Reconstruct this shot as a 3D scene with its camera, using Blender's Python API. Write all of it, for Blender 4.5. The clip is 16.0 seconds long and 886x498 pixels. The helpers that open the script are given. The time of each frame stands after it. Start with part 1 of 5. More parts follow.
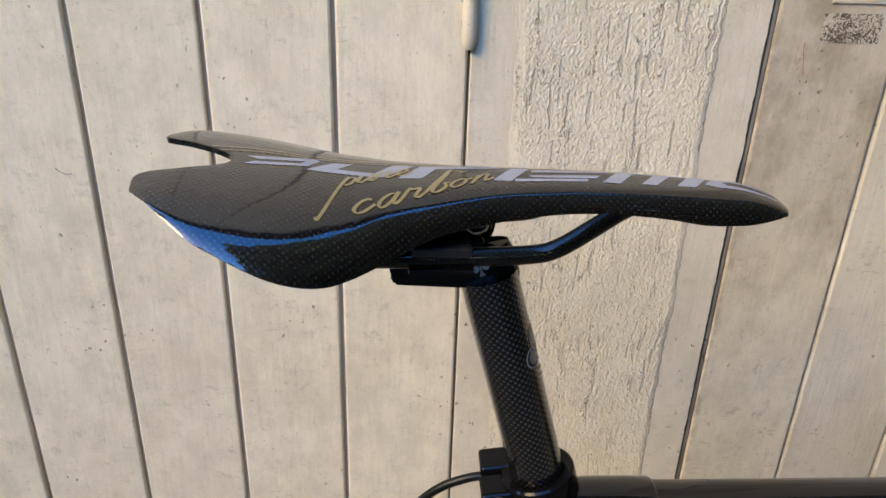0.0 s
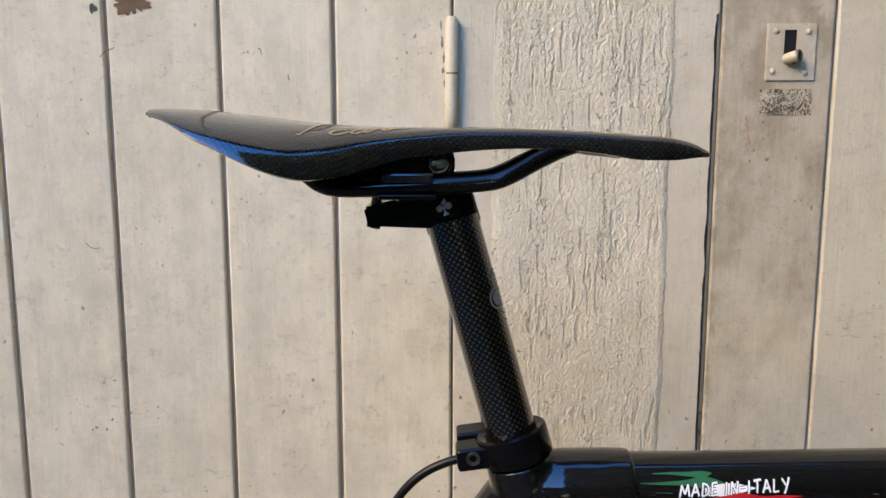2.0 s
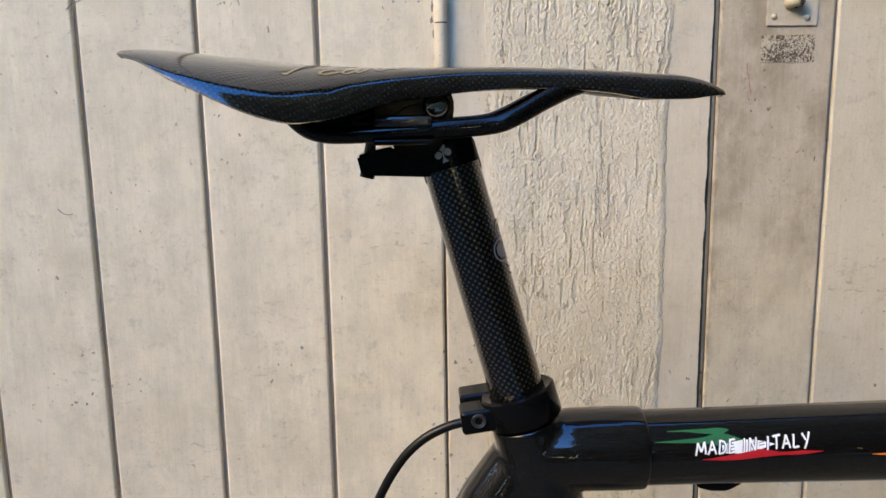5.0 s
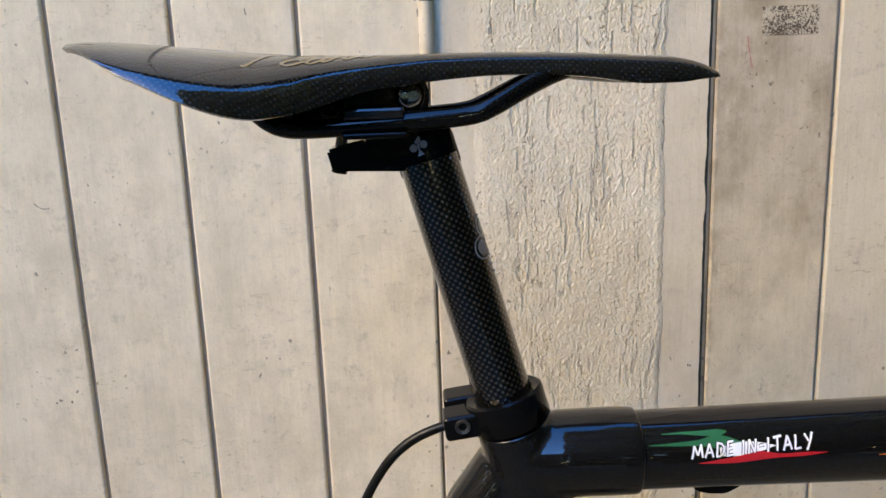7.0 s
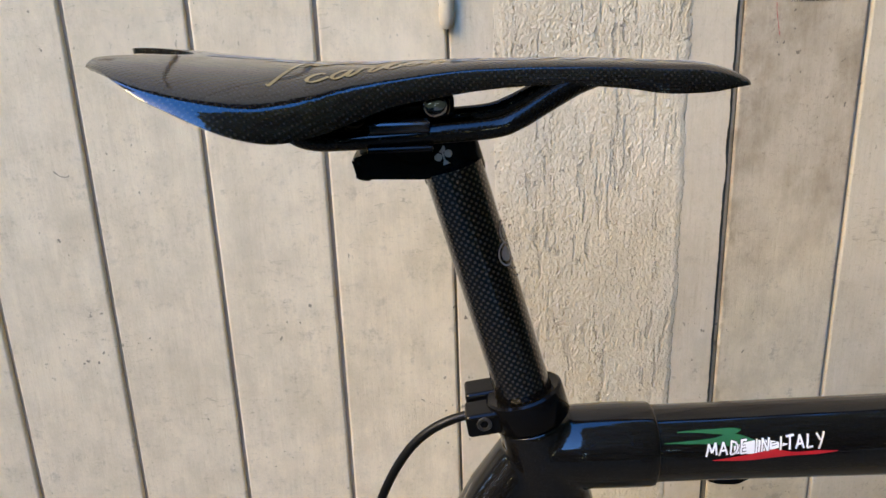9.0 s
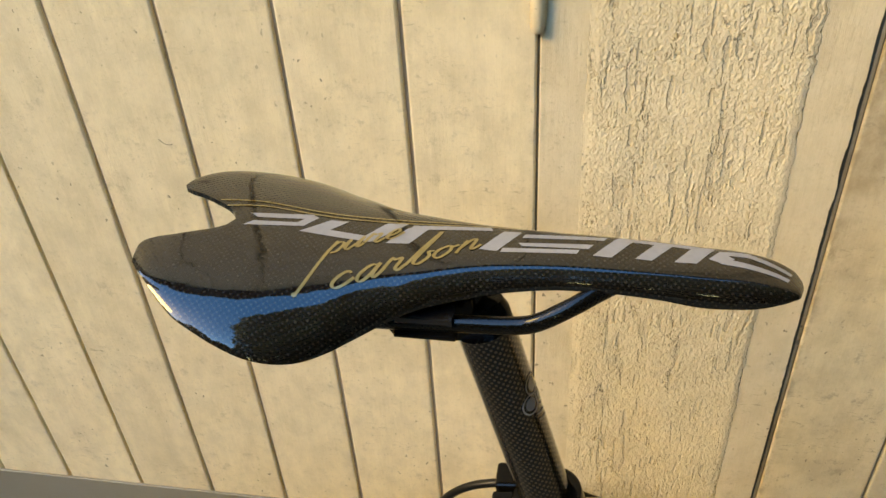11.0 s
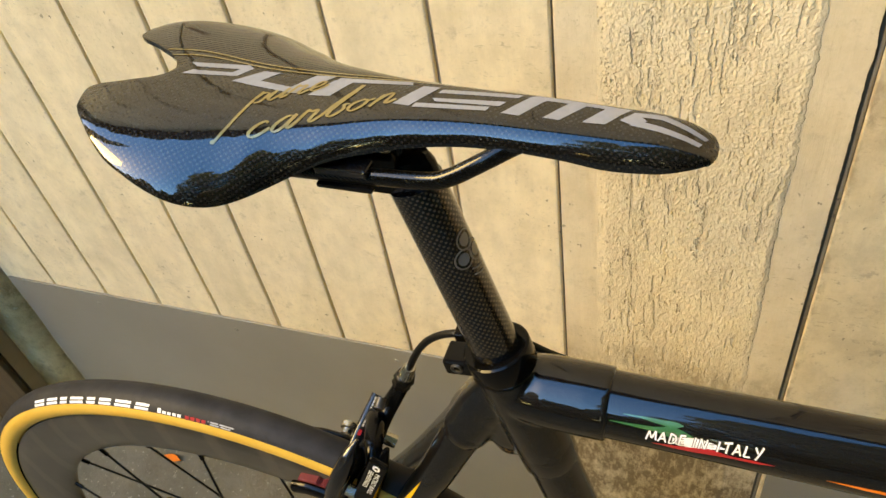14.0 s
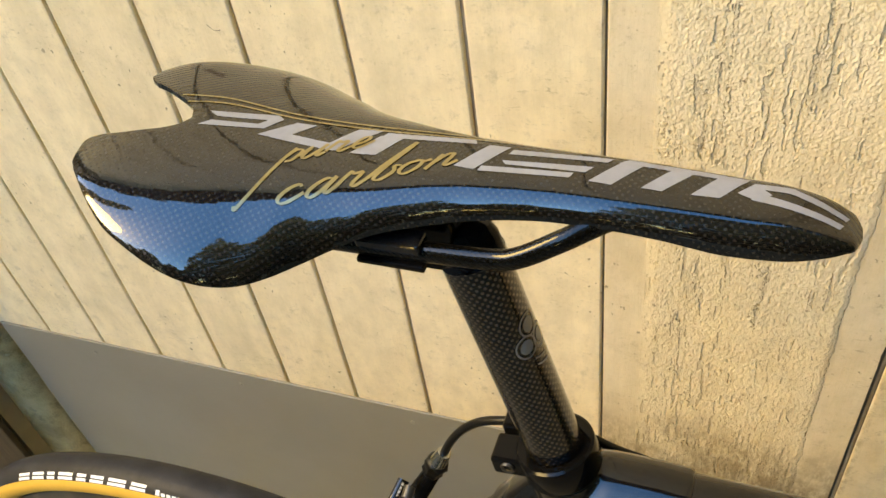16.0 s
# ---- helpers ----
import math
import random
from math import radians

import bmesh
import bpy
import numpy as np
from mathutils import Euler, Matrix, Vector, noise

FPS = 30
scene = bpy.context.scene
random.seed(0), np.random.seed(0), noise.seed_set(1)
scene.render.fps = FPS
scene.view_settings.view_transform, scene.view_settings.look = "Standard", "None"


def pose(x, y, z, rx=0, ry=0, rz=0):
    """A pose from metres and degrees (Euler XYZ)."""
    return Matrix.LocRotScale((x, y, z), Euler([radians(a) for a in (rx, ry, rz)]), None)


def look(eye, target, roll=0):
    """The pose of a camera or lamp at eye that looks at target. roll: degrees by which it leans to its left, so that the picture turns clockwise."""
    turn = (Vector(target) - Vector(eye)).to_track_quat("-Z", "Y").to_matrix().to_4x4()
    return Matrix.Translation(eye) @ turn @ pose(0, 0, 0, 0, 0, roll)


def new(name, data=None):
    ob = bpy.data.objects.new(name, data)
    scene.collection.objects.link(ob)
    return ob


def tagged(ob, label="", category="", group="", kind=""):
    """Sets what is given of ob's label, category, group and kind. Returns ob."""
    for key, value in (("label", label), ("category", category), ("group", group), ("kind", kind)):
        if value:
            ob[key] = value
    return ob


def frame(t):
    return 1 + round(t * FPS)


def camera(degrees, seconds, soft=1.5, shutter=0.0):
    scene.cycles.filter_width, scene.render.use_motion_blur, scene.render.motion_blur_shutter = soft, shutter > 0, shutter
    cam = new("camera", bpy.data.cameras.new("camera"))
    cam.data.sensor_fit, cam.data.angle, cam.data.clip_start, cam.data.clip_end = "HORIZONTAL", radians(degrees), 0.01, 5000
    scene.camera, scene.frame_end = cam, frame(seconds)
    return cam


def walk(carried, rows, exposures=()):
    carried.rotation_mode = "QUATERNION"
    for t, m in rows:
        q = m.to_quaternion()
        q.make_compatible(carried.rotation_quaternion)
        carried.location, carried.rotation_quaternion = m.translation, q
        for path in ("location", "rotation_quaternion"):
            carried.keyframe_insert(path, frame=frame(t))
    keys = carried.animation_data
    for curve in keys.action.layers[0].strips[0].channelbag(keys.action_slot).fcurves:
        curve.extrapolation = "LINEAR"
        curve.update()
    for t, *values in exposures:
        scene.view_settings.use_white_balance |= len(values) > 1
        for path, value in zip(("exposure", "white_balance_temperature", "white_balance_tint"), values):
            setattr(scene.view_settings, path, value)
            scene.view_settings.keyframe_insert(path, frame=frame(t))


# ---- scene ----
cam = camera(57.3, 16.0)
METRES, EYE, TILT, LEAN, TURN = 0.8, 1.075, 0.0, 0.0, -2.9
ROWS = [
    (0.0, 0.0, 0.0, 0.0, 0.88, -26.93, -1.73),
    (0.5, 0.0245, -0.0657, -0.0293, 0.53, -21.89, -2.48),
    (1.0, 0.0688, -0.1026, -0.0803, 1.84, -16.52, -2.1),
    (1.5, 0.0553, -0.1126, -0.1284, 2.57, -11.8, -0.95),
    (2.0, 0.0418, -0.1132, -0.16, 2.42, -8.61, -0.02),
    (2.5, 0.0429, -0.1123, -0.1921, 1.76, -7.74, 0.38),
    (3.0, 0.043, -0.1122, -0.1748, 1.12, -8.14, 0.55),
    (3.5, 0.0281, -0.1144, -0.1763, 0.78, -8.81, 0.59),
    (4.0, 0.0278, -0.105, -0.1824, 0.69, -9.42, 0.63),
    (6.5, 0.0383, -0.0596, -0.1719, 1.18, -11.89, 1.69),
    (7.0, 0.0449, -0.0531, -0.1703, 1.15, -12.39, 2.04),
    (7.5, 0.0487, -0.0521, -0.1619, 1.18, -12.79, 2.28),
    (8.0, 0.0473, -0.0548, -0.1536, 1.38, -13.49, 2.3),
    (8.5, 0.047, -0.0528, -0.1531, 1.53, -15.21, 2.19),
    (9.0, 0.0381, -0.0429, -0.1178, 1.85, -18.56, 1.95),
    (11.5, 0.1586, 0.0863, 0.1087, 16.48, -40.1, 4.62),
    (12.0, 0.238, 0.0974, 0.102, 19.17, -42.62, 6.3),
    (12.5, 0.2517, 0.0938, 0.1129, 20.52, -44.4, 7.5),
    (13.0, 0.2469, 0.0914, 0.1087, 21.12, -45.42, 8.18),
    (13.5, 0.2348, 0.0926, 0.1063, 21.52, -45.79, 8.18),
    (14.0, 0.2147, 0.0935, 0.0859, 22.1, -45.69, 7.78),
    (14.5, 0.2055, 0.0959, 0.0786, 22.89, -45.53, 7.37),
    (15.0, 0.2041, 0.0995, 0.0758, 23.51, -45.08, 7.19),
    (15.5, 0.1968, 0.1136, 0.0719, 23.53, -44.29, 7.23),
    (16.0, 0.1557, 0.1462, 0.0536, 22.77, -43.12, 7.18),
]
walk(cam, [(t, pose(0, 0, EYE, TILT, LEAN, TURN) @ pose(METRES * x, METRES * y, METRES * z, 90 + pitch, roll, yaw)) for t, x, y, z, yaw, pitch, roll in ROWS],
     exposures=[(0.0, 0.42, 11400, 11), (1.5, 0.38, 11400, 11), (2.5, 0.33, 11400, 11), (4.0, 0.37, 11400, 11), (6.5, 0.41, 11400, 11), (9.3, 0.41, 11400, 11), (10.25, 0.43, 21000, 9.5), (11.2, 0.46, 95000, 8), (12.0, 0.54, 95000, 8), (13.5, 0.70, 95000, 8), (16.0, 0.73, 95000, 8)])

# ---- world, sun, exposure ----
world = bpy.data.worlds.new("sky")
scene.world = world
world.use_nodes = True
wn = world.node_tree
sky = wn.nodes.new("ShaderNodeTexSky")
sky.sky_type, sky.sun_disc = "NISHITA", False
SUN_EL, SUN_AZ = radians(38), radians(241)
sky.sun_elevation, sky.sun_rotation = SUN_EL, SUN_AZ
sky.dust_density, sky.ozone_density = 0.3, 4.5
deep = wn.nodes.new("ShaderNodeHueSaturation")
deep.inputs["Saturation"].default_value = 1.36
deep.inputs["Hue"].default_value = 0.514
wn.links.new(sky.outputs[0], deep.inputs["Color"])
wn.links.new(deep.outputs[0], wn.nodes["Background"].inputs[0])
wn.nodes["Background"].inputs[1].default_value = 1.95
sun = new("sun", bpy.data.lights.new("sun", "SUN"))
sun.data.energy, sun.data.angle, sun.data.color = 3.00, radians(30), (1.0, 0.878, 0.33)
sun.matrix_basis = look((0, 0, 5), (0 - 5 * math.sin(SUN_AZ) * math.cos(SUN_EL), 0 - 5 * math.cos(SUN_AZ) * math.cos(SUN_EL), 5 - 5 * math.sin(SUN_EL)))


# ---- mesh helpers ----
def raw(name, verts, faces, uvs=None, smooth=True):
    me = bpy.data.meshes.new(name)
    me.from_pydata([tuple(v) for v in verts], [], [tuple(f) for f in faces])
    if uvs is not None:
        lay = me.uv_layers.new(name="uv")
        idx = np.empty(len(me.loops), dtype=np.int32)
        me.loops.foreach_get("vertex_index", idx)
        lay.data.foreach_set("uv", np.asarray(uvs, dtype=np.float32)[idx].ravel())
    me.polygons.foreach_set("use_smooth", [smooth] * len(me.polygons))
    return me


def part(name, shape, mat, parent=None, label=""):
    """Links a mesh or bmesh as one object under a thing or a part."""
    if isinstance(shape, bmesh.types.BMesh):
        me = bpy.data.meshes.new(name)
        shape.to_mesh(me)
        shape.free()
    else:
        me = shape
    me.materials.clear()
    me.materials.append(mat)
    ob = new(name, me)
    if parent is not None:
        ob.parent = parent
        if parent.parent is None:
            ob.matrix_parent_inverse = parent.matrix_basis.inverted()
    if label:
        ob["label"] = label
    return ob


def root(name, at, label, category, kind="", group=""):
    e = new(name)
    e.empty_display_size = 0.05
    e.matrix_basis = Matrix.Translation(at)
    return tagged(e, label, category, group, kind)


def box(x0, x1, y0, y1, z0, z1, bevel=0.0, seg=2, m=None):
    bm = bmesh.new()
    bmesh.ops.create_cube(bm, size=1.0)
    for v in bm.verts:
        v.co = Vector((x0 + (v.co.x + 0.5) * (x1 - x0), y0 + (v.co.y + 0.5) * (y1 - y0), z0 + (v.co.z + 0.5) * (z1 - z0)))
    if bevel:
        bmesh.ops.bevel(bm, geom=bm.edges[:], offset=bevel, segments=seg, affect="EDGES", profile=0.5)
        for f in bm.faces:
            f.smooth = False
    if m is not None:
        bm.transform(m)
    return bm


def smooth_path(pts, n=40):
    """Points on a Catmull-Rom curve through pts."""
    P = [np.array(p, float) for p in pts]
    P = [2 * P[0] - P[1]] + P + [2 * P[-1] - P[-2]]
    out = []
    k = len(P) - 3
    for t in np.linspace(0, k, n):
        i = min(int(t), k - 1)
        u = t - i
        a, b, c, d = P[i:i + 4]
        out.append(0.5 * (2 * b + (c - a) * u + (2 * a - 5 * b + 4 * c - d) * u * u + (3 * b - a - 3 * c + d) * u ** 3))
    return np.array(out)


def sweep(path, rx, ry=None, seg=24, side=(0, 1, 0), caps=True):
    """A tube along a path; rx lies across it in the plane normal to side, ry along side. Both may be lists."""
    path = np.asarray(path, float)
    n = len(path)
    rx = np.interp(np.linspace(0, 1, n), np.linspace(0, 1, np.size(rx)), np.atleast_1d(rx)) if np.size(rx) > 1 else np.full(n, float(np.atleast_1d(rx)[0]))
    ry = rx if ry is None else (np.interp(np.linspace(0, 1, n), np.linspace(0, 1, np.size(ry)), np.atleast_1d(ry)) if np.size(ry) > 1 else np.full(n, float(np.atleast_1d(ry)[0])))
    verts, uvs, faces = [], [], []
    tang = np.gradient(path, axis=0)
    length = 0.0
    for i in range(n):
        t = tang[i] / np.linalg.norm(tang[i])
        s = np.array(side, float)
        s = s - t * s.dot(t)
        s /= np.linalg.norm(s)
        c = np.cross(t, s)
        if i:
            length += np.linalg.norm(path[i] - path[i - 1])
        for k in range(seg + 1):
            a = 2 * math.pi * k / seg
            verts.append(path[i] + c * rx[i] * math.cos(a) + s * ry[i] * math.sin(a))
            uvs.append((a * (rx[i] + ry[i]) / 2, length))
    w = seg + 1
    for i in range(n - 1):
        for k in range(seg):
            faces.append((i * w + k, i * w + k + 1, (i + 1) * w + k + 1, (i + 1) * w + k))
    if caps:
        faces.append(tuple(range(seg - 1, -1, -1)))
        faces.append(tuple((n - 1) * w + k for k in range(seg)))
    me = raw("tube", verts, faces, uvs)
    me.set_sharp_from_angle(angle=radians(60))
    return me


def lathe(profile, m, seg=32):
    """Profile of (radius, height) pairs turned about local z, placed by m."""
    verts, faces = [], []
    for r, h in profile:
        for k in range(seg):
            a = 2 * math.pi * k / seg
            verts.append(m @ Vector((r * math.cos(a), r * math.sin(a), h)))
    for i in range(len(profile) - 1):
        for k in range(seg):
            j = (k + 1) % seg
            faces.append((i * seg + k, i * seg + j, (i + 1) * seg + j, (i + 1) * seg + k))
    me = raw("lathe", verts, faces)
    me.set_sharp_from_angle(angle=radians(42))
    return me


def hermite(X, Y, xs):
    """Smooth interpolation through (X, Y)."""
    X, Y = np.array(X, float), np.array(Y, float)
    g = np.gradient(Y, X)
    i = np.clip(np.searchsorted(X, xs) - 1, 0, len(X) - 2)
    d = X[i + 1] - X[i]
    u = np.clip((xs - X[i]) / d, 0, 1)
    return (2 * u ** 3 - 3 * u ** 2 + 1) * Y[i] + (u ** 3 - 2 * u ** 2 + u) * d * g[i] + (3 * u ** 2 - 2 * u ** 3) * Y[i + 1] + (u ** 3 - u ** 2) * d * g[i + 1]


def facing(axis):
    """A turn that takes local z to the given direction."""
    return Vector(axis).to_track_quat("Z", "Y").to_matrix().to_4x4()


# ---- materials ----
class Mat:
    """A node material with a few short-hands."""

    def __init__(self, name, rough=0.5, metal=0.0, coat=0.0, coat_rough=0.03, spec=0.5):
        self.m = bpy.data.materials.new(name)
        self.m.use_nodes = True
        self.t = self.m.node_tree
        self.b = self.t.nodes["Principled BSDF"]
        self.b.inputs["Roughness"].default_value = rough
        self.b.inputs["Metallic"].default_value = metal
        self.b.inputs["Coat Weight"].default_value = coat
        self.b.inputs["Coat Roughness"].default_value = coat_rough
        self.b.inputs["Specular IOR Level"].default_value = spec

    def node(self, kind, **inputs):
        n = self.t.nodes.new(kind)
        for k, v in inputs.items():
            key = k.replace("_", " ")
            if isinstance(v, bpy.types.NodeSocket):
                self.t.links.new(v, n.inputs[key])
            else:
                n.inputs[key].default_value = v
        return n

    def coords(self, scale, kind="Object"):
        c = self.t.nodes.new("ShaderNodeTexCoord")
        return self.node("ShaderNodeMapping", Vector=c.outputs[kind], Scale=scale).outputs[0]

    def noise(self, scale, detail=4.0, rough=0.55, stretch=(1, 1, 1), distort=0.0):
        return self.node("ShaderNodeTexNoise", Vector=self.coords(stretch), Scale=scale, Detail=detail, Roughness=rough, Distortion=distort).outputs[0]

    def ramp(self, fac, lo, hi, a=0.0, b=1.0):
        r = self.node("ShaderNodeMapRange", Value=fac)
        r.interpolation_type = "SMOOTHSTEP"
        r.inputs[1].default_value, r.inputs[2].default_value, r.inputs[3].default_value, r.inputs[4].default_value = lo, hi, a, b
        return r.outputs[0]

    def mix(self, fac, a, b, blend="MIX"):
        n = self.t.nodes.new("ShaderNodeMix")
        n.data_type, n.blend_type = "RGBA", blend
        for s, v in ((n.inputs[0], fac), (n.inputs[6], a), (n.inputs[7], b)):
            if isinstance(v, bpy.types.NodeSocket):
                self.t.links.new(v, s)
            else:
                s.default_value = v if isinstance(v, (int, float)) else (*v, 1.0)[:4]
        return n.outputs[2]

    def math(self, op, a, b=0.0):
        n = self.t.nodes.new("ShaderNodeMath")
        n.operation = op
        for s, v in ((n.inputs[0], a), (n.inputs[1], b)):
            if isinstance(v, bpy.types.NodeSocket):
                self.t.links.new(v, s)
            else:
                s.default_value = v
        return n.outputs[0]

    def color(self, c):
        if isinstance(c, bpy.types.NodeSocket):
            self.t.links.new(c, self.b.inputs["Base Color"])
        else:
            self.b.inputs["Base Color"].default_value = (*c, 1.0)
        return self

    def bump(self, height, strength, distance=0.001):
        n = self.node("ShaderNodeBump", Height=height, Strength=strength, Distance=distance)
        self.t.links.new(n.outputs[0], self.b.inputs["Normal"])
        return self

    def roughness(self, r):
        self.t.links.new(r, self.b.inputs["Roughness"])
        return self


def painted_wood(name, base, grime, dirt, moss=False, cracks=False, grime_lit_foot=False):
    """Old cream gloss paint over boards: faint vertical streaks, specks, smudges."""
    k = Mat(name, rough=0.5, spec=0.35)
    info = k.t.nodes.new("ShaderNodeObjectInfo")
    tone = k.ramp(info.outputs["Random"], 0, 1, 0.94, 1.03)
    streak = k.ramp(k.noise(9, 5, 0.6, (6, 6, 0.7)), 0.38, 0.62)
    c = k.mix(k.math("MULTIPLY", streak, 0.22), base, grime)
    smudge = k.ramp(k.noise(14, 7, 0.7, (1.3, 1, 0.8)), 0.40 if grime_lit_foot else 0.47, 0.62 if grime_lit_foot else 0.66)
    if grime_lit_foot:
        sp = k.t.nodes.new("ShaderNodeSeparateXYZ")
        oc = k.t.nodes.new("ShaderNodeTexCoord")
        k.t.links.new(oc.outputs["Object"], sp.inputs[0])
        # Grime stays at lock height; below, the colour is lightened for sun there.
        above_lit = k.ramp(k.math("ADD", sp.outputs[2], k.math("MULTIPLY", k.noise(7, 3), 0.2)), 0.82, 0.96)
        c = k.mix(above_lit, (0.69, 0.57, 0.385), c)
        rub = k.ramp(k.math("ADD", sp.outputs[0], k.math("MULTIPLY", k.noise(40, 6, 0.7, (1, 1, 0.5)), 0.024)), 0.272, 0.262)
        rub = k.math("MULTIPLY", rub, k.ramp(k.noise(90, 6, 0.75, (1, 1, 0.6)), 0.42, 0.58))
        c = k.mix(k.math("MULTIPLY", rub, 0.6), c, (0.17, 0.12, 0.07))
        smudge = k.math("MULTIPLY", smudge, k.math("ADD", k.math("MULTIPLY", above_lit, 0.95), 0.05))
    c = k.mix(k.math("MULTIPLY", smudge, dirt), c, (grime[0] * 0.62, grime[1] * 0.58, grime[2] * 0.52))
    blotch = k.ramp(k.noise(75, 7, 0.75), 0.54, 0.68)
    near = k.ramp(k.noise(9, 4, 0.6), 0.38, 0.58)
    c = k.mix(k.math("MULTIPLY", k.math("MULTIPLY", blotch, near), 0.30 + dirt * 0.45), c, (0.25, 0.21, 0.16))
    speck = k.ramp(k.noise(210, 2, 0.5, (1, 1, 0.7)), 0.66, 0.72)
    speck = k.math("MULTIPLY", speck, k.ramp(k.noise(11, 3, 0.6), 0.5, 0.62))
    c = k.mix(k.math("MULTIPLY", speck, 0.8), c, (0.07, 0.06, 0.05))
    fleck = k.node("ShaderNodeTexVoronoi", Vector=k.coords((1, 1, 0.8)), Scale=26.0, Randomness=1.0)
    dots = k.math("MULTIPLY", k.ramp(fleck.outputs["Distance"], 0.045, 0.02), k.ramp(k.noise(5, 2), 0.56, 0.60))
    c = k.mix(k.math("MULTIPLY", dots, 0.75), c, (0.09, 0.075, 0.06))
    cloud = k.ramp(k.noise(38, 6, 0.7, (1, 1, 0.75)), 0.35, 0.7)
    c = k.mix(k.math("MULTIPLY", cloud, 0.42), c, (grime[0] * 0.8, grime[1] * 0.8, grime[2] * 0.8))
    hatch = k.math("MULTIPLY", k.ramp(k.noise(150, 5, 0.7, (0.55, 1, 1.7), 0.8), 0.58, 0.68), k.ramp(k.noise(7, 3), 0.48, 0.64))
    c = k.mix(k.math("MULTIPLY", hatch, 0.34 + 0.45 * dirt), c, (0.20, 0.165, 0.12))
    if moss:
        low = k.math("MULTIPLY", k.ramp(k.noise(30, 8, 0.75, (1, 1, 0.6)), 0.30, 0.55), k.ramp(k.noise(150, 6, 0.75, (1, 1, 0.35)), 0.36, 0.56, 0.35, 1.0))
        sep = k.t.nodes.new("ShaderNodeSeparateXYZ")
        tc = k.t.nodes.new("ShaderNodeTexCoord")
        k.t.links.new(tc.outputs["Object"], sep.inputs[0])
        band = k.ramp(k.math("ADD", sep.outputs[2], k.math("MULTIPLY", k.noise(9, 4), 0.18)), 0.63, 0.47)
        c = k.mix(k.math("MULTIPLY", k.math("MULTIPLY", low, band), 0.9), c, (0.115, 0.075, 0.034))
    if cracks:
        # dirt in the cracks, and relief shade put into the colour
        at = k.t.nodes.new("ShaderNodeAttribute")
        at.attribute_name = "crack_dirt_shade"
        c = k.mix(k.math("MULTIPLY", at.outputs["Fac"], 0.62), c, (0.15, 0.11, 0.07))
    grit = k.math("MULTIPLY", k.ramp(k.noise(330, 5, 0.8), 0.55, 0.66), k.ramp(k.noise(24, 4, 0.7), 0.40, 0.62, 0.15, 1.0))
    if grime_lit_foot:
        grit = k.math("MULTIPLY", grit, k.math("ADD", k.math("MULTIPLY", above_lit, 0.6), 0.4))
    c = k.mix(k.math("MULTIPLY", grit, 0.16 + 0.5 * dirt), c, (0.19, 0.145, 0.095))
    c = k.mix(1.0, c, tone, "MULTIPLY")
    k.color(c)
    k.roughness(k.ramp(k.noise(30, 3), 0.3, 0.7, 0.42, 0.62))
    grain = k.math("ADD", k.math("MULTIPLY", k.noise(60, 5, 0.6, (4, 4, 0.35)), 0.7), k.math("MULTIPLY", k.noise(420, 3, 0.6), 0.35))
    k.bump(grain, 0.5, 0.0012)
    return k.m


CREAM = (0.79, 0.655, 0.447)
GRIME = (0.605, 0.50, 0.335)
m_board = painted_wood("cream_board_paint", CREAM, GRIME, 0.16)
# Right leaf bases are darkened: dingy paint plus light falling off rightwards.
m_dirty_board = painted_wood("grimy_cream_paint", (0.555, 0.45, 0.312), (0.42, 0.33, 0.213), 0.68, grime_lit_foot=True)
m_dull_dim_board = painted_wood("dull_dimmed_paint", (0.635, 0.53, 0.376), GRIME, 0.3)
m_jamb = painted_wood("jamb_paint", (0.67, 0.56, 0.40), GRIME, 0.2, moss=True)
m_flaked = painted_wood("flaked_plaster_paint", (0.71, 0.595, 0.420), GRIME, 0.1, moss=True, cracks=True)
m_iron = painted_wood("painted_iron", (0.56, 0.465, 0.33), (0.44, 0.355, 0.24), 0.5)

k = Mat("dark_gap", rough=0.9)
m_gap = k.color(k.mix(k.noise(40), (0.035, 0.028, 0.02), (0.10, 0.085, 0.06))).m
k = Mat("groove_paint", rough=0.8)
m_groove = k.color(k.mix(k.noise(40), (0.27, 0.21, 0.15), (0.40, 0.32, 0.23))).m
k = Mat("grey_sheet_paint", rough=0.45, spec=0.4)
c = k.mix(k.ramp(k.noise(5, 4), 0.3, 0.7), (0.200, 0.188, 0.157), (0.228, 0.214, 0.180))
c = k.mix(k.math("MULTIPLY", k.ramp(k.noise(120, 3), 0.66, 0.74), 0.35), c, (0.20, 0.19, 0.165))
m_sheet = k.color(c).bump(k.noise(160, 3), 0.12, 0.0008).m
k = Mat("mossy_stone", rough=0.9)
c = k.mix(k.ramp(k.noise(11, 6, 0.7), 0.35, 0.65), (0.37, 0.255, 0.12), (0.60, 0.44, 0.24))
c = k.mix(k.ramp(k.noise(30, 5, 0.7), 0.52, 0.7), c, (0.24, 0.165, 0.065))
c = k.mix(k.ramp(k.noise(60, 5, 0.7), 0.58, 0.7), c, (0.42, 0.36, 0.22))
m_moss = k.color(c).bump(k.noise(70, 8, 0.7), 0.8, 0.006).m
k = Mat("dark_brown_wood", rough=0.75)
m_brown = k.color(k.mix(k.noise(14, 5, 0.6, (5, 5, 0.5)), (0.035, 0.02, 0.009), (0.09, 0.055, 0.025))).bump(k.noise(40, 5, 0.6, (5, 5, 0.5)), 0.4, 0.002).m
k = Mat("concrete", rough=0.9)
c = k.mix(k.ramp(k.noise(6, 6, 0.7), 0.3, 0.7), (0.085, 0.075, 0.05), (0.15, 0.13, 0.095))
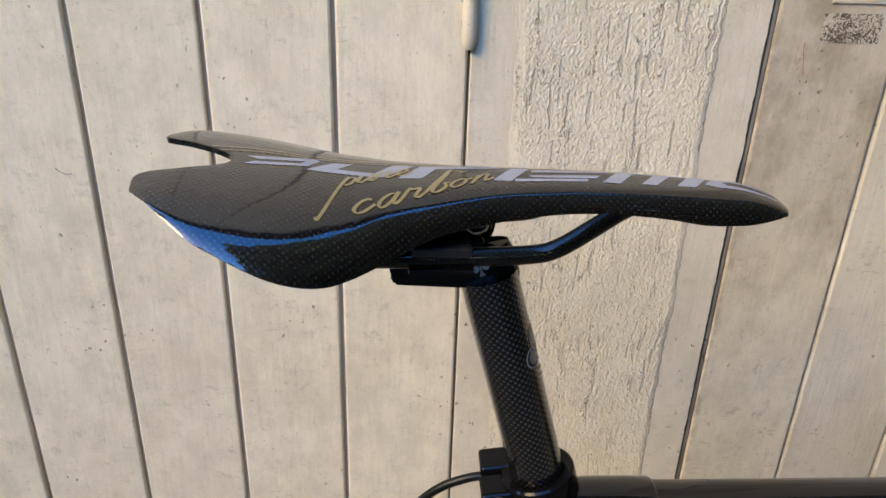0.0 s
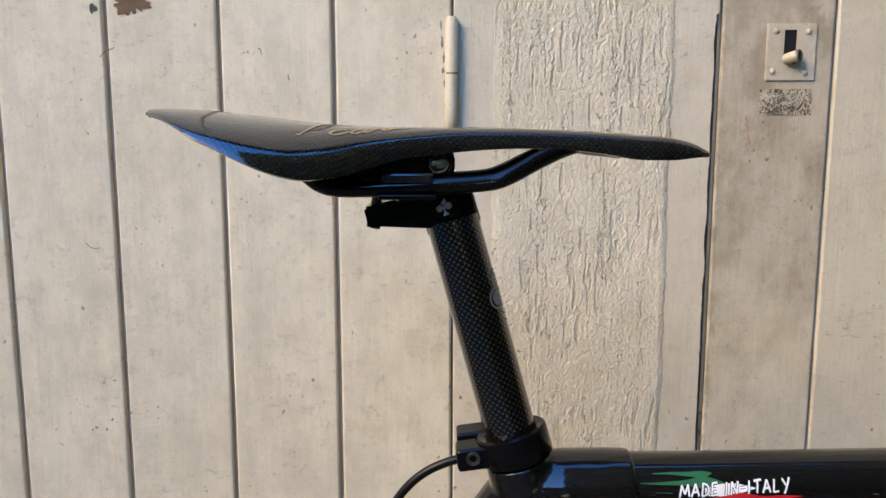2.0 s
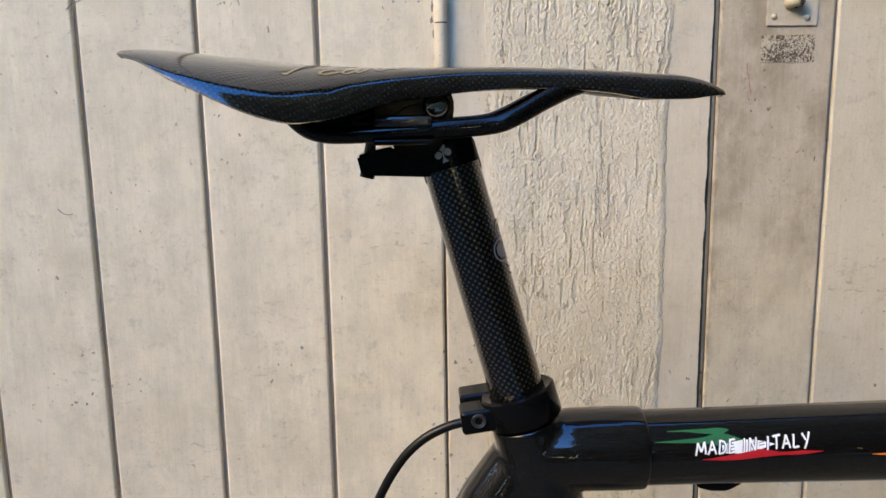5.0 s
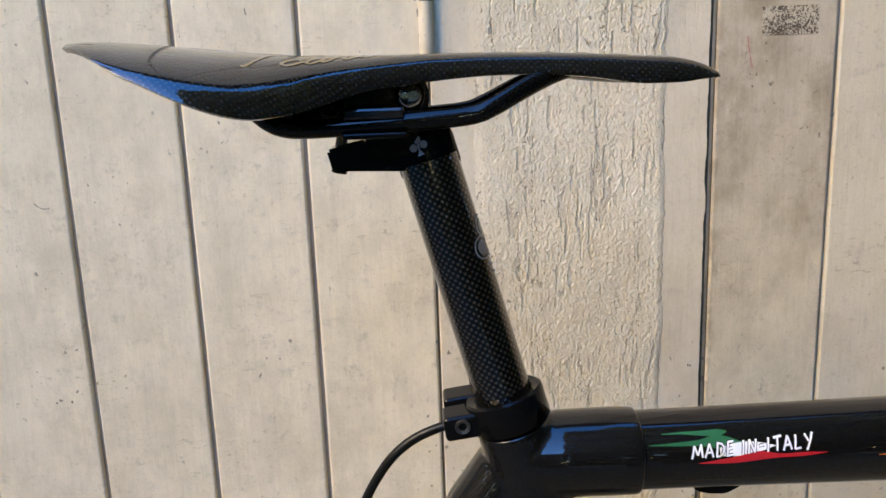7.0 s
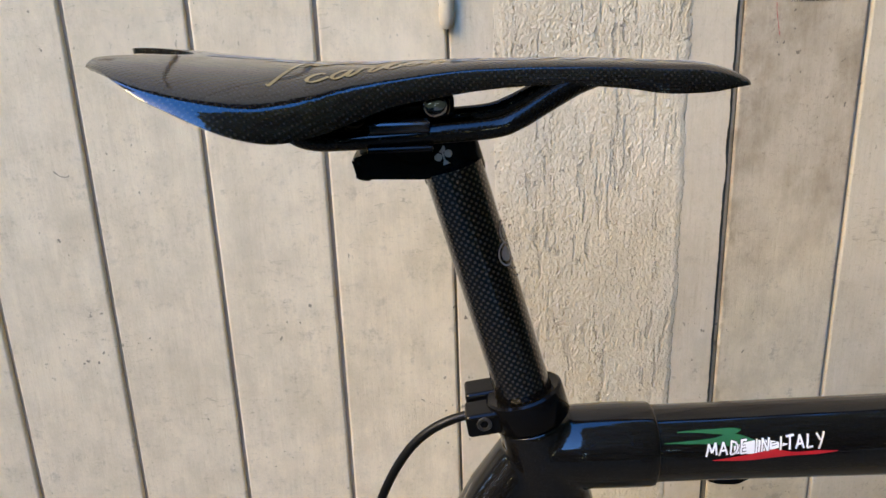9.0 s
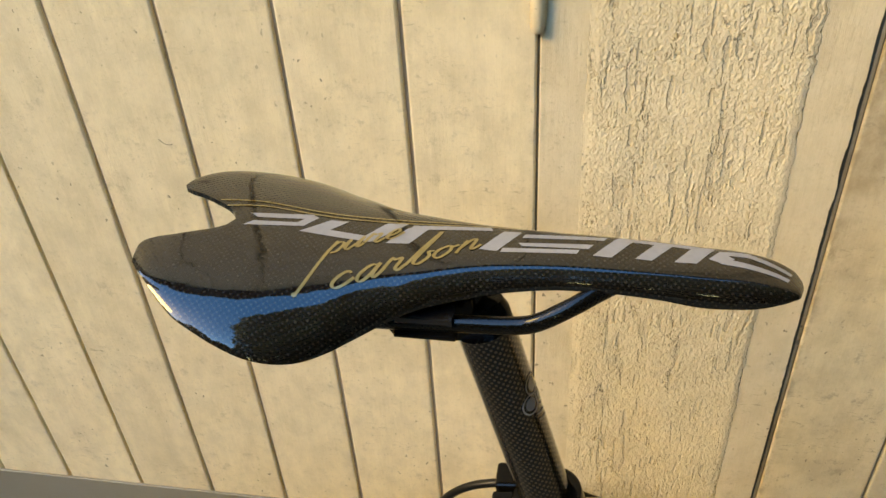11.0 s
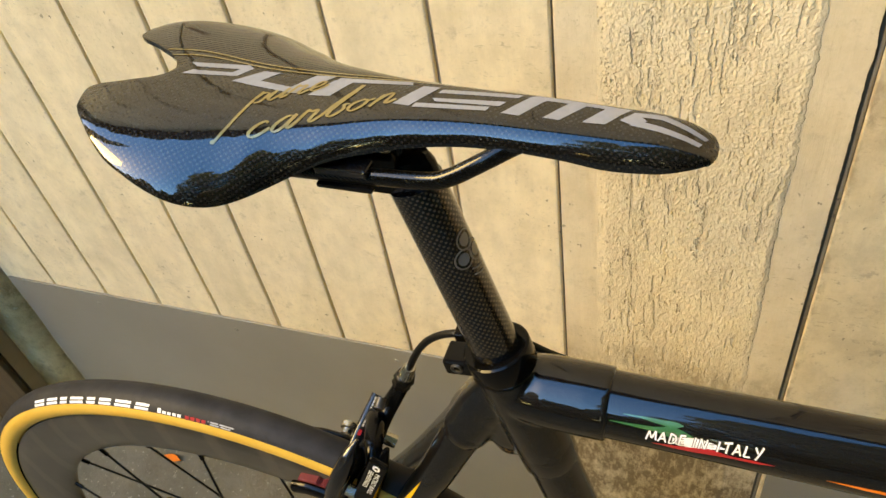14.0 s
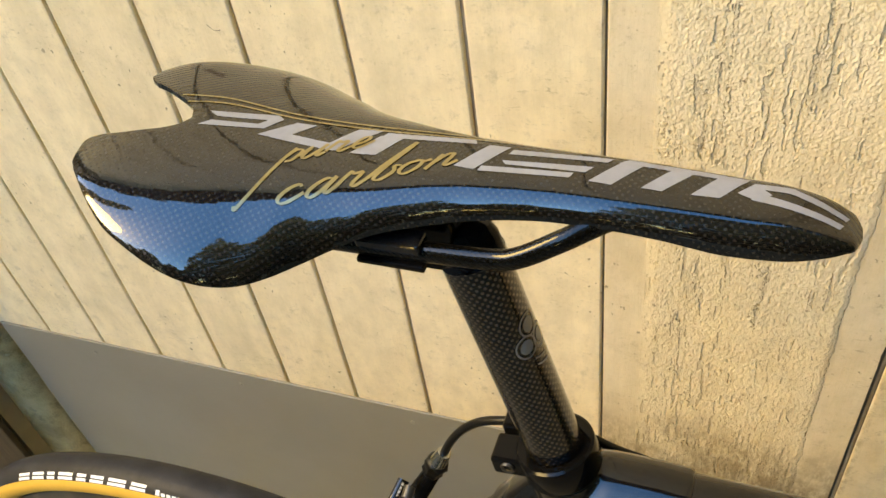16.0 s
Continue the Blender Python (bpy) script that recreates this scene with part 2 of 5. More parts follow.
c = k.mix(k.ramp(k.noise(130, 4, 0.7), 0.6, 0.7), c, (0.36, 0.33, 0.26))
c = k.mix(k.ramp(k.noise(45, 5, 0.7), 0.6, 0.72), c, (0.11, 0.10, 0.07))
m_concrete = k.color(c).bump(k.noise(150, 6, 0.7), 0.6, 0.003).m
k = Mat("hedge_leaf", rough=0.5)
info = k.node("ShaderNodeNewGeometry")
m_leaf = k.color(k.mix(info.outputs["Random Per Island"], (0.045, 0.054, 0.034), (0.115, 0.125, 0.075))).m
thin = k.node("ShaderNodeBsdfTranslucent", Color=(0.14, 0.16, 0.07, 1.0))
both = k.t.nodes.new("ShaderNodeMixShader")
both.inputs[0].default_value = 0.35
k.t.links.new(k.b.outputs[0], both.inputs[1])
k.t.links.new(thin.outputs[0], both.inputs[2])
k.t.links.new(both.outputs[0], k.t.nodes["Material Output"].inputs[0])


def carbon(name, pitch, dark, light, contrast, coat=1.0, rough=0.35, metal=0.0, turn=0.0, coat_ior=1.5, wave=0.0, haze=0.02, soft=(-0.02, 0.4)):
    """Plain-weave carbon cloth under clear lacquer; UV in metres."""
    k = Mat(name, rough=rough, metal=metal, coat=coat, coat_rough=0.02, spec=0.04)
    k.b.inputs["Coat IOR"].default_value = coat_ior
    tc = k.t.nodes.new("ShaderNodeTexCoord")
    mp = k.node("ShaderNodeMapping", Vector=tc.outputs["UV"], Scale=(1 / pitch, 1 / pitch, 1), Rotation=(0, 0, radians(turn)))
    sep = k.t.nodes.new("ShaderNodeSeparateXYZ")
    k.t.links.new(mp.outputs[0], sep.inputs[0])
    su = k.math("SINE", k.math("MULTIPLY", sep.outputs[0], math.pi))
    sv = k.math("SINE", k.math("MULTIPLY", sep.outputs[1], math.pi))
    prod = k.math("MULTIPLY", su, sv)
    tow = k.ramp(prod, *soft)
    var = k.ramp(k.noise(900, 2), 0.3, 0.7, 0.6, 1.0)
    c = k.mix(k.math("MULTIPLY", k.math("MULTIPLY", tow, var), contrast), dark, light)
    k.color(c)
    k.bump(prod, 0.25, 0.0002)
    ripple = k.node("ShaderNodeBump", Height=k.noise(34, 4, 0.6, (0.35, 1, 1)), Strength=wave, Distance=0.001)
    k.t.links.new(ripple.outputs[0], k.b.inputs["Coat Normal"])
    k.b.inputs["Coat Roughness"].default_value = haze
    return k.m


m_shell = carbon("saddle_carbon", 0.00150, (0.005, 0.0042, 0.004), (0.030, 0.0245, 0.021), 0.9, rough=0.36, metal=0.6, coat_ior=1.62, wave=0.30, haze=0.035, soft=(-0.35, 0.75))
m_post = carbon("post_carbon", 0.0017, (0.002, 0.002, 0.002), (0.20, 0.172, 0.158), 0.95, rough=0.22, metal=0.9, haze=0.10, soft=(0.08, 0.6))
m_rail = carbon("rail_carbon", 0.0013, (0.002, 0.002, 0.002), (0.005, 0.005, 0.0048), 0.5, coat=0.6, rough=0.3, metal=0.1, coat_ior=1.42)

k = Mat("black_metallic_lacquer", rough=0.4, metal=0.5, coat=1.0, coat_rough=0.015, spec=0.06)
k.b.inputs["Coat IOR"].default_value = 1.46
ripple = k.node("ShaderNodeBump", Height=k.noise(40, 4, 0.55, (0.16, 1, 1)), Strength=0.34, Distance=0.001)
k.t.links.new(ripple.outputs[0], k.b.inputs["Coat Normal"])
m_frame = k.color(k.mix(k.ramp(k.noise(2600, 1), 0.55, 0.75), (0.0055, 0.0048, 0.0045), (0.020, 0.018, 0.017)))
m_frame = m_frame.bump(k.noise(55, 3, 0.5, (0.35, 1, 1)), 0.06, 0.001).m
k = Mat("black_anodised", rough=0.12, spec=0.13)
m_anod = k.color(k.mix(k.noise(300, 3), (0.002, 0.002, 0.0022), (0.004, 0.004, 0.0045))).bump(k.noise(500, 3), 0.05, 0.0003).m
k = Mat("polished_black_alloy", rough=0.07, spec=0.6, metal=0.35)
m_gloss = k.color(k.mix(k.noise(200, 3), (0.010, 0.010, 0.011), (0.022, 0.022, 0.023))).bump(k.noise(160, 3), 0.06, 0.0005).m
k = Mat("black_rubber", rough=0.38, spec=0.25)
m_rubber = k.color(k.mix(k.noise(60, 5), (0.002, 0.002, 0.0022), (0.005, 0.005, 0.005))).bump(k.noise(500, 4), 0.25, 0.0005).m
k = Mat("rubber_tread", rough=0.6, spec=0.25)
m_tread = k.color(k.mix(k.ramp(k.noise(40, 5, 0.6), 0.35, 0.7), (0.010, 0.010, 0.0115), (0.022, 0.022, 0.024))).bump(k.noise(700, 4), 0.3, 0.0005).m
k = Mat("ochre_sidewall", rough=0.6)
m_tan = k.color(k.mix(k.noise(60, 5), (0.66, 0.345, 0.055), (0.75, 0.43, 0.09))).bump(k.noise(1200, 2), 0.2, 0.0003).m
k = Mat("satin_carbon_rim", rough=0.30, coat=0.8, coat_rough=0.12, spec=0.3)
c = k.mix(k.ramp(k.noise(24, 4, 0.6), 0.35, 0.7), (0.020, 0.0165, 0.0125), (0.044, 0.037, 0.028))
# pale bands in the colour stand for reflections along the rim
sheen_bands = k.node("ShaderNodeTexWave", Vector=k.coords((1, 1, 0.55)), Scale=7.0, Distortion=1.6)
m_rim = k.color(k.mix(k.math("MULTIPLY", k.ramp(sheen_bands.outputs["Fac"], 0.78, 0.96), 0.5), c, (0.085, 0.068, 0.055))).m
k = Mat("polished_steel", rough=0.25, metal=1.0)
m_steel = k.color(k.mix(k.noise(300, 3), (0.42, 0.41, 0.38), (0.60, 0.58, 0.54))).m
k = Mat("dull_steel", rough=0.42, metal=0.85)
m_dull = k.color(k.mix(k.noise(500, 3), (0.05, 0.05, 0.05), (0.11, 0.105, 0.10))).m


def plain(name, c, rough=0.4, coat=0.0, metal=0.0):
    k = Mat(name, rough=rough, coat=coat, metal=metal)
    k.color(k.mix(k.ramp(k.noise(220, 4), 0.3, 0.7), c, tuple(min(1, v * 1.12) for v in c)))
    return k.m


m_grey_ink = plain("grey_lettering_ink", (0.19, 0.20, 0.225), 0.35, 0.6)
m_gold_ink = plain("gold_ink", (0.26, 0.195, 0.085), 0.3, 0.6, 0.6)
m_white_ink = plain("white_ink", (0.66, 0.66, 0.64), 0.45)
m_black_ink = plain("black_ink", (0.012, 0.012, 0.012), 0.4)
m_green_ink = plain("green_ink", (0.0, 0.09, 0.03), 0.4, 1.0)
m_red_ink = plain("red_ink", (0.42, 0.010, 0.016), 0.4, 1.0)
m_orange_ink = plain("orange_ink", (0.75, 0.16, 0.02), 0.4, 1.0)
m_yellow_ink = plain("yellow_ink", (0.8, 0.42, 0.03), 0.4, 1.0)
m_emblem = plain("silver_emblem", (0.36, 0.36, 0.36), 0.5)
m_faint = plain("faint_emblem_line", (0.14, 0.13, 0.12), 0.5, 0.6)
m_red_pad = plain("dark_red_rubber", (0.12, 0.008, 0.012), 0.5)
m_lens = plain("dark_grey_domed_steel", (0.42, 0.41, 0.40), 0.14, 0.0, 0.9)

# ---- setting ----
WALL = 0.557
ground = part("ground", box(-60, 60, -60, 60, -0.1, 0.0), m_concrete)
tagged(ground, "weathered grey concrete yard with pale grit", "ground", kind="structure")

backing = part("wall_behind_boards", box(-0.8, 3.2, WALL + 0.0034, WALL + 0.2, 0, 2.25), m_groove)
tagged(backing, "dark backing behind the painted door boards", "wall", kind="structure")
backing_b = part("wall_behind_side", box(-3.2, -0.834, WALL - 0.045, WALL + 0.2, 0, 2.25), m_groove)
tagged(backing_b, "dark backing behind the brown boards", "wall", kind="structure")
# Unseen eave, added to set where the sky's reflection on the saddle begins.
capping = part("wall_coping", box(-3.2, 3.2, WALL - 0.15, WALL + 0.2, 2.25, 2.31, 0.01), m_brown)
tagged(capping, "unseen dark brown timber eave added along the top of the wall", "eave", kind="structure")


def plank(x0, x1, z0, z1, mat, parent, face=WALL, thick=0.0095, bev=0.0017):
    rnd = random.Random(int((x0 + 5) * 1000))
    bm = box(x0, x1, face, face + thick, z0, z1, bev, 2)
    for v in bm.verts:
        v.co.x += 0.0006 * noise.noise((v.co.z * 4, x0 * 30, 0))
        v.co.y += rnd.uniform(-0.0002, 0.0002)
    return part("plank", bm, mat, parent)


for x in (0.0418, 0.2484):
    tagged(part("trim_gap", box(x - 0.0042, x + 0.0042, WALL + 0.0020, WALL + 0.0033, 0.0, 2.2), m_gap), "dark gap at the edge of the door", "door gap", kind="structure")

# left leaf: tongue-and-groove boards, with a grey sheet across its foot
door_left = root("door_1", (-0.36, WALL, 0), "closed cream painted door of upright boards", "door", "structure")
EDGES = [-0.764, -0.673, -0.5835, -0.4945, -0.4030, -0.3155, -0.2280, -0.1405, -0.0512, 0.0420]
for a, b in zip(EDGES[:-1], EDGES[1:]):
    gap = 0.0022 if b > 0.03 else 0.0032
    plank(a + 0.0016, b - gap + (0.0010 if b > 0.03 else 0.0016), 0.03, 2.2, m_board, door_left)


def kick_plate(x0, x1, za, zb, parent):
    bm = box(x0, x1, WALL - 0.0035, WALL - 0.0005, 0.02, 1.0, 0.0006, 1)
    for v in bm.verts:
        if v.co.z > 0.5:
            v.co.z += (za + (zb - za) * (v.co.x - x0) / (x1 - x0)) - 1.0
    part("kick_plate", bm, m_sheet, parent, "grey painted metal sheet across the foot of the door")


kick_plate(-0.756, 0.034, 0.393, 0.412, door_left)
for x in (-0.605, -0.385, -0.163):
    z = 0.393 + 0.019 * (x + 0.758) / 0.792 - 0.022
    part("plate_screw", lathe([(0.0001, 0.0012), (0.0014, 0.0011), (0.0028, 0.0006), (0.0034, 0.0)], Matrix.Translation((x, WALL - 0.0035, z)) @ facing((0, -1, 0)), 14), m_sheet, door_left, "grey painted screw head")

# right leaf: grimy boards with a lock
door_right = root("door_2", (0.5, WALL, 0), "closed grimy cream painted door with an old lock", "door", "structure")
plank(0.2520, 0.3402, 0.03, 2.2, m_dirty_board, door_right)
m_rebate = painted_wood("grimy_rebate_paint", (0.30, 0.235, 0.16), (0.17, 0.125, 0.08), 0.6)
part("rebate_strip", box(0.2489, 0.2516, WALL + 0.0016, WALL + 0.012, 0.03, 2.2, 0.0008), m_rebate, door_right, "grimy set-back strip along the door edge")
EDGES_R = [0.3420, 0.4310, 0.5200, 0.6090, 0.6980, 0.7870]
for a, b in zip(EDGES_R[:-1], EDGES_R[1:]):
    plank(a + 0.0006, b - 0.0026, 0.03, 2.2, m_dull_dim_board, door_right)
kick_plate(0.256, 0.787, 0.412, 0.42, door_right)

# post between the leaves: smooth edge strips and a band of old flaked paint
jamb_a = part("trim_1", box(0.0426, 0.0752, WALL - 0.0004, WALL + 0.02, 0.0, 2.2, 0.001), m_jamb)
tagged(jamb_a, "cream painted smooth strip beside the hinge", "door frame", kind="structure")
bm = box(0.214, 0.2464, WALL - 0.0006, WALL + 0.0019, 0.0, 2.2)
bmesh.ops.bisect_plane(bm, geom=bm.verts[:] + bm.edges[:] + bm.faces[:], plane_co=(0, 0, 0.6), plane_no=(0, 0, 1))
for i in range(1, 240):
    bmesh.ops.bisect_plane(bm, geom=bm.verts[:] + bm.edges[:] + bm.faces[:], plane_co=(0, 0, 0.6 + 0.0021 * i), plane_no=(0, 0, 1))
for v in bm.verts:
    if v.co.x > 0.24:
        v.co.x += 0.0011 * noise.noise((v.co.z * 45, 3.0, 0)) + 0.0007 * noise.noise((v.co.z * 190, 7.0, 0)) + (0.0026 if v.co.z > 1.033 else 0.0)
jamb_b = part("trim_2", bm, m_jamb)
tagged(jamb_b, "cream painted smooth strip at the door gap", "door frame", kind="structure")


def field(shape, sx, sz, seed):
    """Smooth random field with feature sizes in cells, normalised."""
    rng = np.random.RandomState(seed)
    f = np.fft.rfft2(rng.randn(*shape))
    fz = np.fft.fftfreq(shape[0])[:, None]
    fx = np.fft.rfftfreq(shape[1])[None, :]
    f *= np.exp(-2 * math.pi ** 2 * ((fx * sx) ** 2 + (fz * sz) ** 2))
    g = np.fft.irfft2(f, shape)
    return (g - g.mean()) / g.std()


def step(v, lo, hi):
    t = np.clip((v - lo) / (hi - lo), 0, 1)
    return t * t * (3 - 2 * t)


def flaked_band(x0, x1, z0, z1, cell):
    nx, nz = int((x1 - x0) / cell), int((z1 - z0) / cell)
    sh = (nz + 1, nx + 1)
    fine = field(sh, 0.9, 1.1, 2)        # stipple
    lump = field(sh, 1.3, 2.4, 5)        # small upright lumps
    big = field(sh, 27, 45, 3)
    torn = field(sh, 2.2, 17.0, 1) + 0.30 * lump + 0.35 * field(sh, 18, 30, 22)
    gouge = step(torn, 1.15, 1.40)
    lip = step(torn, 0.70, 1.15) * (1 - gouge)
    curl = field(sh, 2.6, 16.0, 31) + 0.25 * lump
    slit = (1 - step(np.abs(curl), 0.03, 0.15)) * step(field(sh, 6, 22, 32), 0.45, 0.9)
    crack = 1 - step(np.abs(field(sh, 13, 11, 6) + 0.14 * lump), 0.004, 0.03)
    crack = crack * step(field(sh, 24, 24, 7), 0.0, 0.3)
    line = 1 - step(np.abs(field(sh, 8, 130, 8) + 0.16 * lump), 0.01, 0.06)
    line = line * step(field(sh, 10, 36, 9), 0.0, 0.4)
    # cracks and lines hold dirt; slits and gouges are darkened as shade
    dirt_shade = np.clip(0.8 * crack + 0.9 * line + 0.35 * slit + 0.30 * gouge, 0, 1)
    h = 0.00024 * lip - 0.00060 * gouge - 0.00034 * slit - 0.0006 * crack - 0.0009 * line + 0.0002 * big + 0.00010 * fine + 0.00008 * lump
    xs = np.linspace(x0, x1, nx + 1)
    zs = np.linspace(z0, z1, nz + 1)
    wob = 0.0005 * field((nz + 1, 8), 1, 16, 11)[:, 0] + 0.0005 * field((nz + 1, 8), 1, 3, 12)[:, 0]
    X, Z = np.meshgrid(xs, zs)
    e = (X - x0) / (x1 - x0)
    X = X + wob[:, None] * step(e, 0.85, 1.0) + 0.4 * wob[::-1][:, None] * step(1 - e, 0.9, 1.0)
    edge = np.minimum(step(e, 0.0, 0.06), step(1 - e, 0.0, 0.035))
    # right edge coloured dark for the shadow line beside the proud paint
    dirt_shade = np.maximum(dirt_shade, 0.5 * step(e, 0.986, 0.995) * step(field((nz + 1, 8), 1, 14, 15)[:, :1], -0.6, 0.4))
    Y = WALL - 0.0009 - 0.0008 * edge - h * (0.25 + 0.75 * edge)
    Y[:, 0] = Y[:, -1] = WALL + 0.004
    verts = np.stack([X, Y, Z], -1).reshape(-1, 3)
    w = nx + 1
    i = (np.arange(nz)[:, None] * w + np.arange(nx)[None, :]).ravel()
    faces = np.stack([i, i + 1, i + w + 1, i + w], -1)
    me = raw("flaked", verts.tolist(), faces.tolist())
    me.attributes.new("crack_dirt_shade", "FLOAT", "POINT").data.foreach_set("value", dirt_shade.ravel().astype(np.float32))
    return me


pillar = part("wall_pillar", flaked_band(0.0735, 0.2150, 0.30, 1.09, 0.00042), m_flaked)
tagged(pillar, "door post with thick cracked and flaking cream paint", "door post", kind="structure")
pillar_top = part("wall_pillar_top", box(0.0735, 0.214, WALL - 0.0017, WALL + 0.02, 1.09, 2.2), m_flaked)
tagged(pillar_top, "upper part of the flaking cream door post", "door post", kind="structure")

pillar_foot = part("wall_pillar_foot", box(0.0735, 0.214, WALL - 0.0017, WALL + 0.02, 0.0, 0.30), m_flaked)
tagged(pillar_foot, "stained foot of the flaking cream door post", "door post", kind="structure")

# mossy stone jamb and dark boarding beyond it
bm = box(-0.832, -0.772, WALL - 0.02, WALL + 0.1, 0.0, 2.2)
bmesh.ops.subdivide_edges(bm, edges=bm.edges[:], cuts=18, use_grid_fill=True)
for v in bm.verts:
    if v.co.x > -0.8:
        v.co.y += 0.022 * ((v.co.x + 0.8) / 0.028) ** 2
    n = noise.fractal(v.co * 14, 1.0, 2.0, 5)
    v.co += Vector((0.010 * n, 0.008 * noise.noise(v.co * 9), 0))
for f in bm.faces:
    f.smooth = True
tagged(part("wall_jamb", bm, m_moss), "rough stone jamb covered with moss and lichen", "stone jamb", kind="structure")
side = root("wall_side", (-1.3, WALL, 0), "dark brown stained board wall beside the stone jamb", "wall", "structure")
for i in range(7):
    plank(-0.828 - 0.13 * (i + 1) + 0.003, -0.828 - 0.13 * i, 0.0, 2.2, m_brown, side, face=WALL - 0.06)

# ---- door ironwork ----
hinge = root("hinge", (0.0405, WALL, 0.99), "cream painted iron barrel hinge on the door edge", "hinge")
HX, HY = 0.0412, WALL - 0.0018
def barrel(z0, z1, round_low):
    pr = [(0.0001, z0), (0.0030, z0 + 0.0006), (0.0047, z0 + 0.003), (0.0054, z0 + 0.007)] if round_low else [(0.0001, z0), (0.0054, z0)]
    pr += [(0.0054, z1), (0.0001, z1)] if round_low else [(0.0054, z1 - 0.006), (0.0045, z1 - 0.002), (0.003, z1), (0.0001, z1)]
    return lathe(pr, Matrix.Translation((HX, HY, 0)), 28)
part("lower_knuckle", barrel(0.9455, 0.9873, True), m_dull_dim_board, hinge)
part("upper_knuckle", barrel(0.9884, 1.031, False), m_dull_dim_board, hinge)
part("hinge_pin", lathe([(0.0001, 0.98), (0.0045, 0.98), (0.0045, 0.995), (0.0001, 0.995)], Matrix.Translation((HX, HY, 0)), 16), m_gap, hinge)

k = Mat("rusty_iron", rough=0.75)
m_rust = k.color(k.mix(k.ramp(k.noise(400, 4), 0.4, 0.6), (0.19, 0.145, 0.10), (0.06, 0.036, 0.02))).bump(k.noise(500, 4), 0.4, 0.0006).m
lock = root("door_lock", (0.307, WALL, 1.0), "cream painted iron lock plate with a lever in its slot", "lock")
LX0, LX1, LZ0, LZ1 = 0.2872, 0.3262, 0.9825, 1.0265
SX0, SX1, SZ0, SZ1 = 0.3008, 0.3106, 0.9955, 1.0215
bm = bmesh.new()
F = WALL - 0.0014
ring_o = [bm.verts.new((x, F, z)) for x, z in ((LX0, LZ0), (LX1, LZ0), (LX1, LZ1), (LX0, LZ1))]
ring_i = [bm.verts.new((x, F, z)) for x, z in ((SX0, SZ0), (SX1, SZ0), (SX1, SZ1), (SX0, SZ1))]
back_o = [bm.verts.new((v.co.x, WALL + 0.001, v.co.z)) for v in ring_o]
back_i = [bm.verts.new((v.co.x, WALL + 0.001, v.co.z)) for v in ring_i]
for i in range(4):
    j = (i + 1) % 4
    bm.faces.new((ring_o[i], ring_o[j], ring_i[j], ring_i[i]))
    bm.faces.new((ring_o[j], ring_o[i], back_o[i], back_o[j]))
    bm.faces.new((ring_i[i], ring_i[j], back_i[j], back_i[i]))
bmesh.ops.bevel(bm, geom=[e for e in bm.edges if all(v in ring_o for v in e.verts)], offset=0.0006, segments=2, affect="EDGES")
part("plate", bm, m_iron, lock)
part("slot", box(SX0 - 0.001, SX1 + 0.001, WALL - 0.0004, WALL + 0.0004, SZ0 - 0.001, SZ1 + 0.001), m_black_ink, lock, "dark keyhole slot")
DOME = [(0.0001, 0.0016), (0.0012, 0.0014), (0.0021, 0.0008), (0.0026, 0.0)]
for x, z in ((0.2942, 1.0205), (0.3195, 1.0200), (0.2925, 0.9895), (0.3180, 0.9885)):
    part("rivet", lathe(DOME, Matrix.Translation((x, F, z)) @ facing((0, -1, 0)), 16), m_iron, lock)
path = smooth_path([(0.3036, WALL + 0.003, 0.9990), (0.3042, WALL - 0.003, 0.9994), (0.3058, WALL - 0.0060, 1.0002), (0.3090, WALL - 0.0085, 1.0012)], 16)
part("lever", sweep(path, 0.0044, seg=18, side=(0, 0, 1)), m_iron, lock, "cream painted bent lever")
tip = Matrix.Translation((0.3096, WALL - 0.0088, 1.0014)) @ facing((0.62, -0.77, 0.12))
part("lever_end", lathe([(0.0030, 0.0003), (0.0034, 0.0010), (0.0042, 0.0010), (0.0047, 0.0002), (0.0046, -0.0014)], tip, 22), m_rust, lock, "rusty rim of the hollow lever end")
part("lever_bore", lathe([(0.0001, -0.0002), (0.0024, -0.0002), (0.0032, 0.0004)], tip, 18), m_gap, lock, "dark hollow end")

k = Mat("worn_label_speckle", rough=0.7)
worm = k.ramp(k.math("ADD", k.noise(560, 2, 0.5, distort=1.4), k.math("MULTIPLY", k.noise(60, 2), 0.25)), 0.585, 0.645)
m_speck = k.color(k.mix(worm, (0.075, 0.052, 0.03), (0.50, 0.41, 0.285))).m
sticker = part("worn_label", box(0.2843, 0.3258, WALL - 0.0004, WALL - 0.0001, 0.9558, 0.9760, 0.0001, 1), m_speck)
tagged(sticker, "worn speckled dark label stuck below the lock", "label")


def smear(name, pts, width, mat, label, y=WALL - 0.0004):
    """A thin mark lying on the boards."""
    p = smooth_path([(x, y, z) for x, z in pts], 14)
    verts, faces = [], []
    for i, q in enumerate(p):
        w = width * (0.35 + 0.65 * abs(noise.noise(q * 400))) * (0.4 if i in (0, len(p) - 1) else 1)
        t = p[min(i + 1, len(p) - 1)] - p[max(i - 1, 0)]
        nrm = np.array([-t[2], 0, t[0]])
        nrm /= np.linalg.norm(nrm)
        verts += [q + nrm * w, q - nrm * w]
    faces = [(2 * i, 2 * i + 1, 2 * i + 3, 2 * i + 2) for i in range(len(p) - 1)]
    ob = part(name, raw(name, verts, faces), mat)
    return tagged(ob, label, "mark", kind="structure")


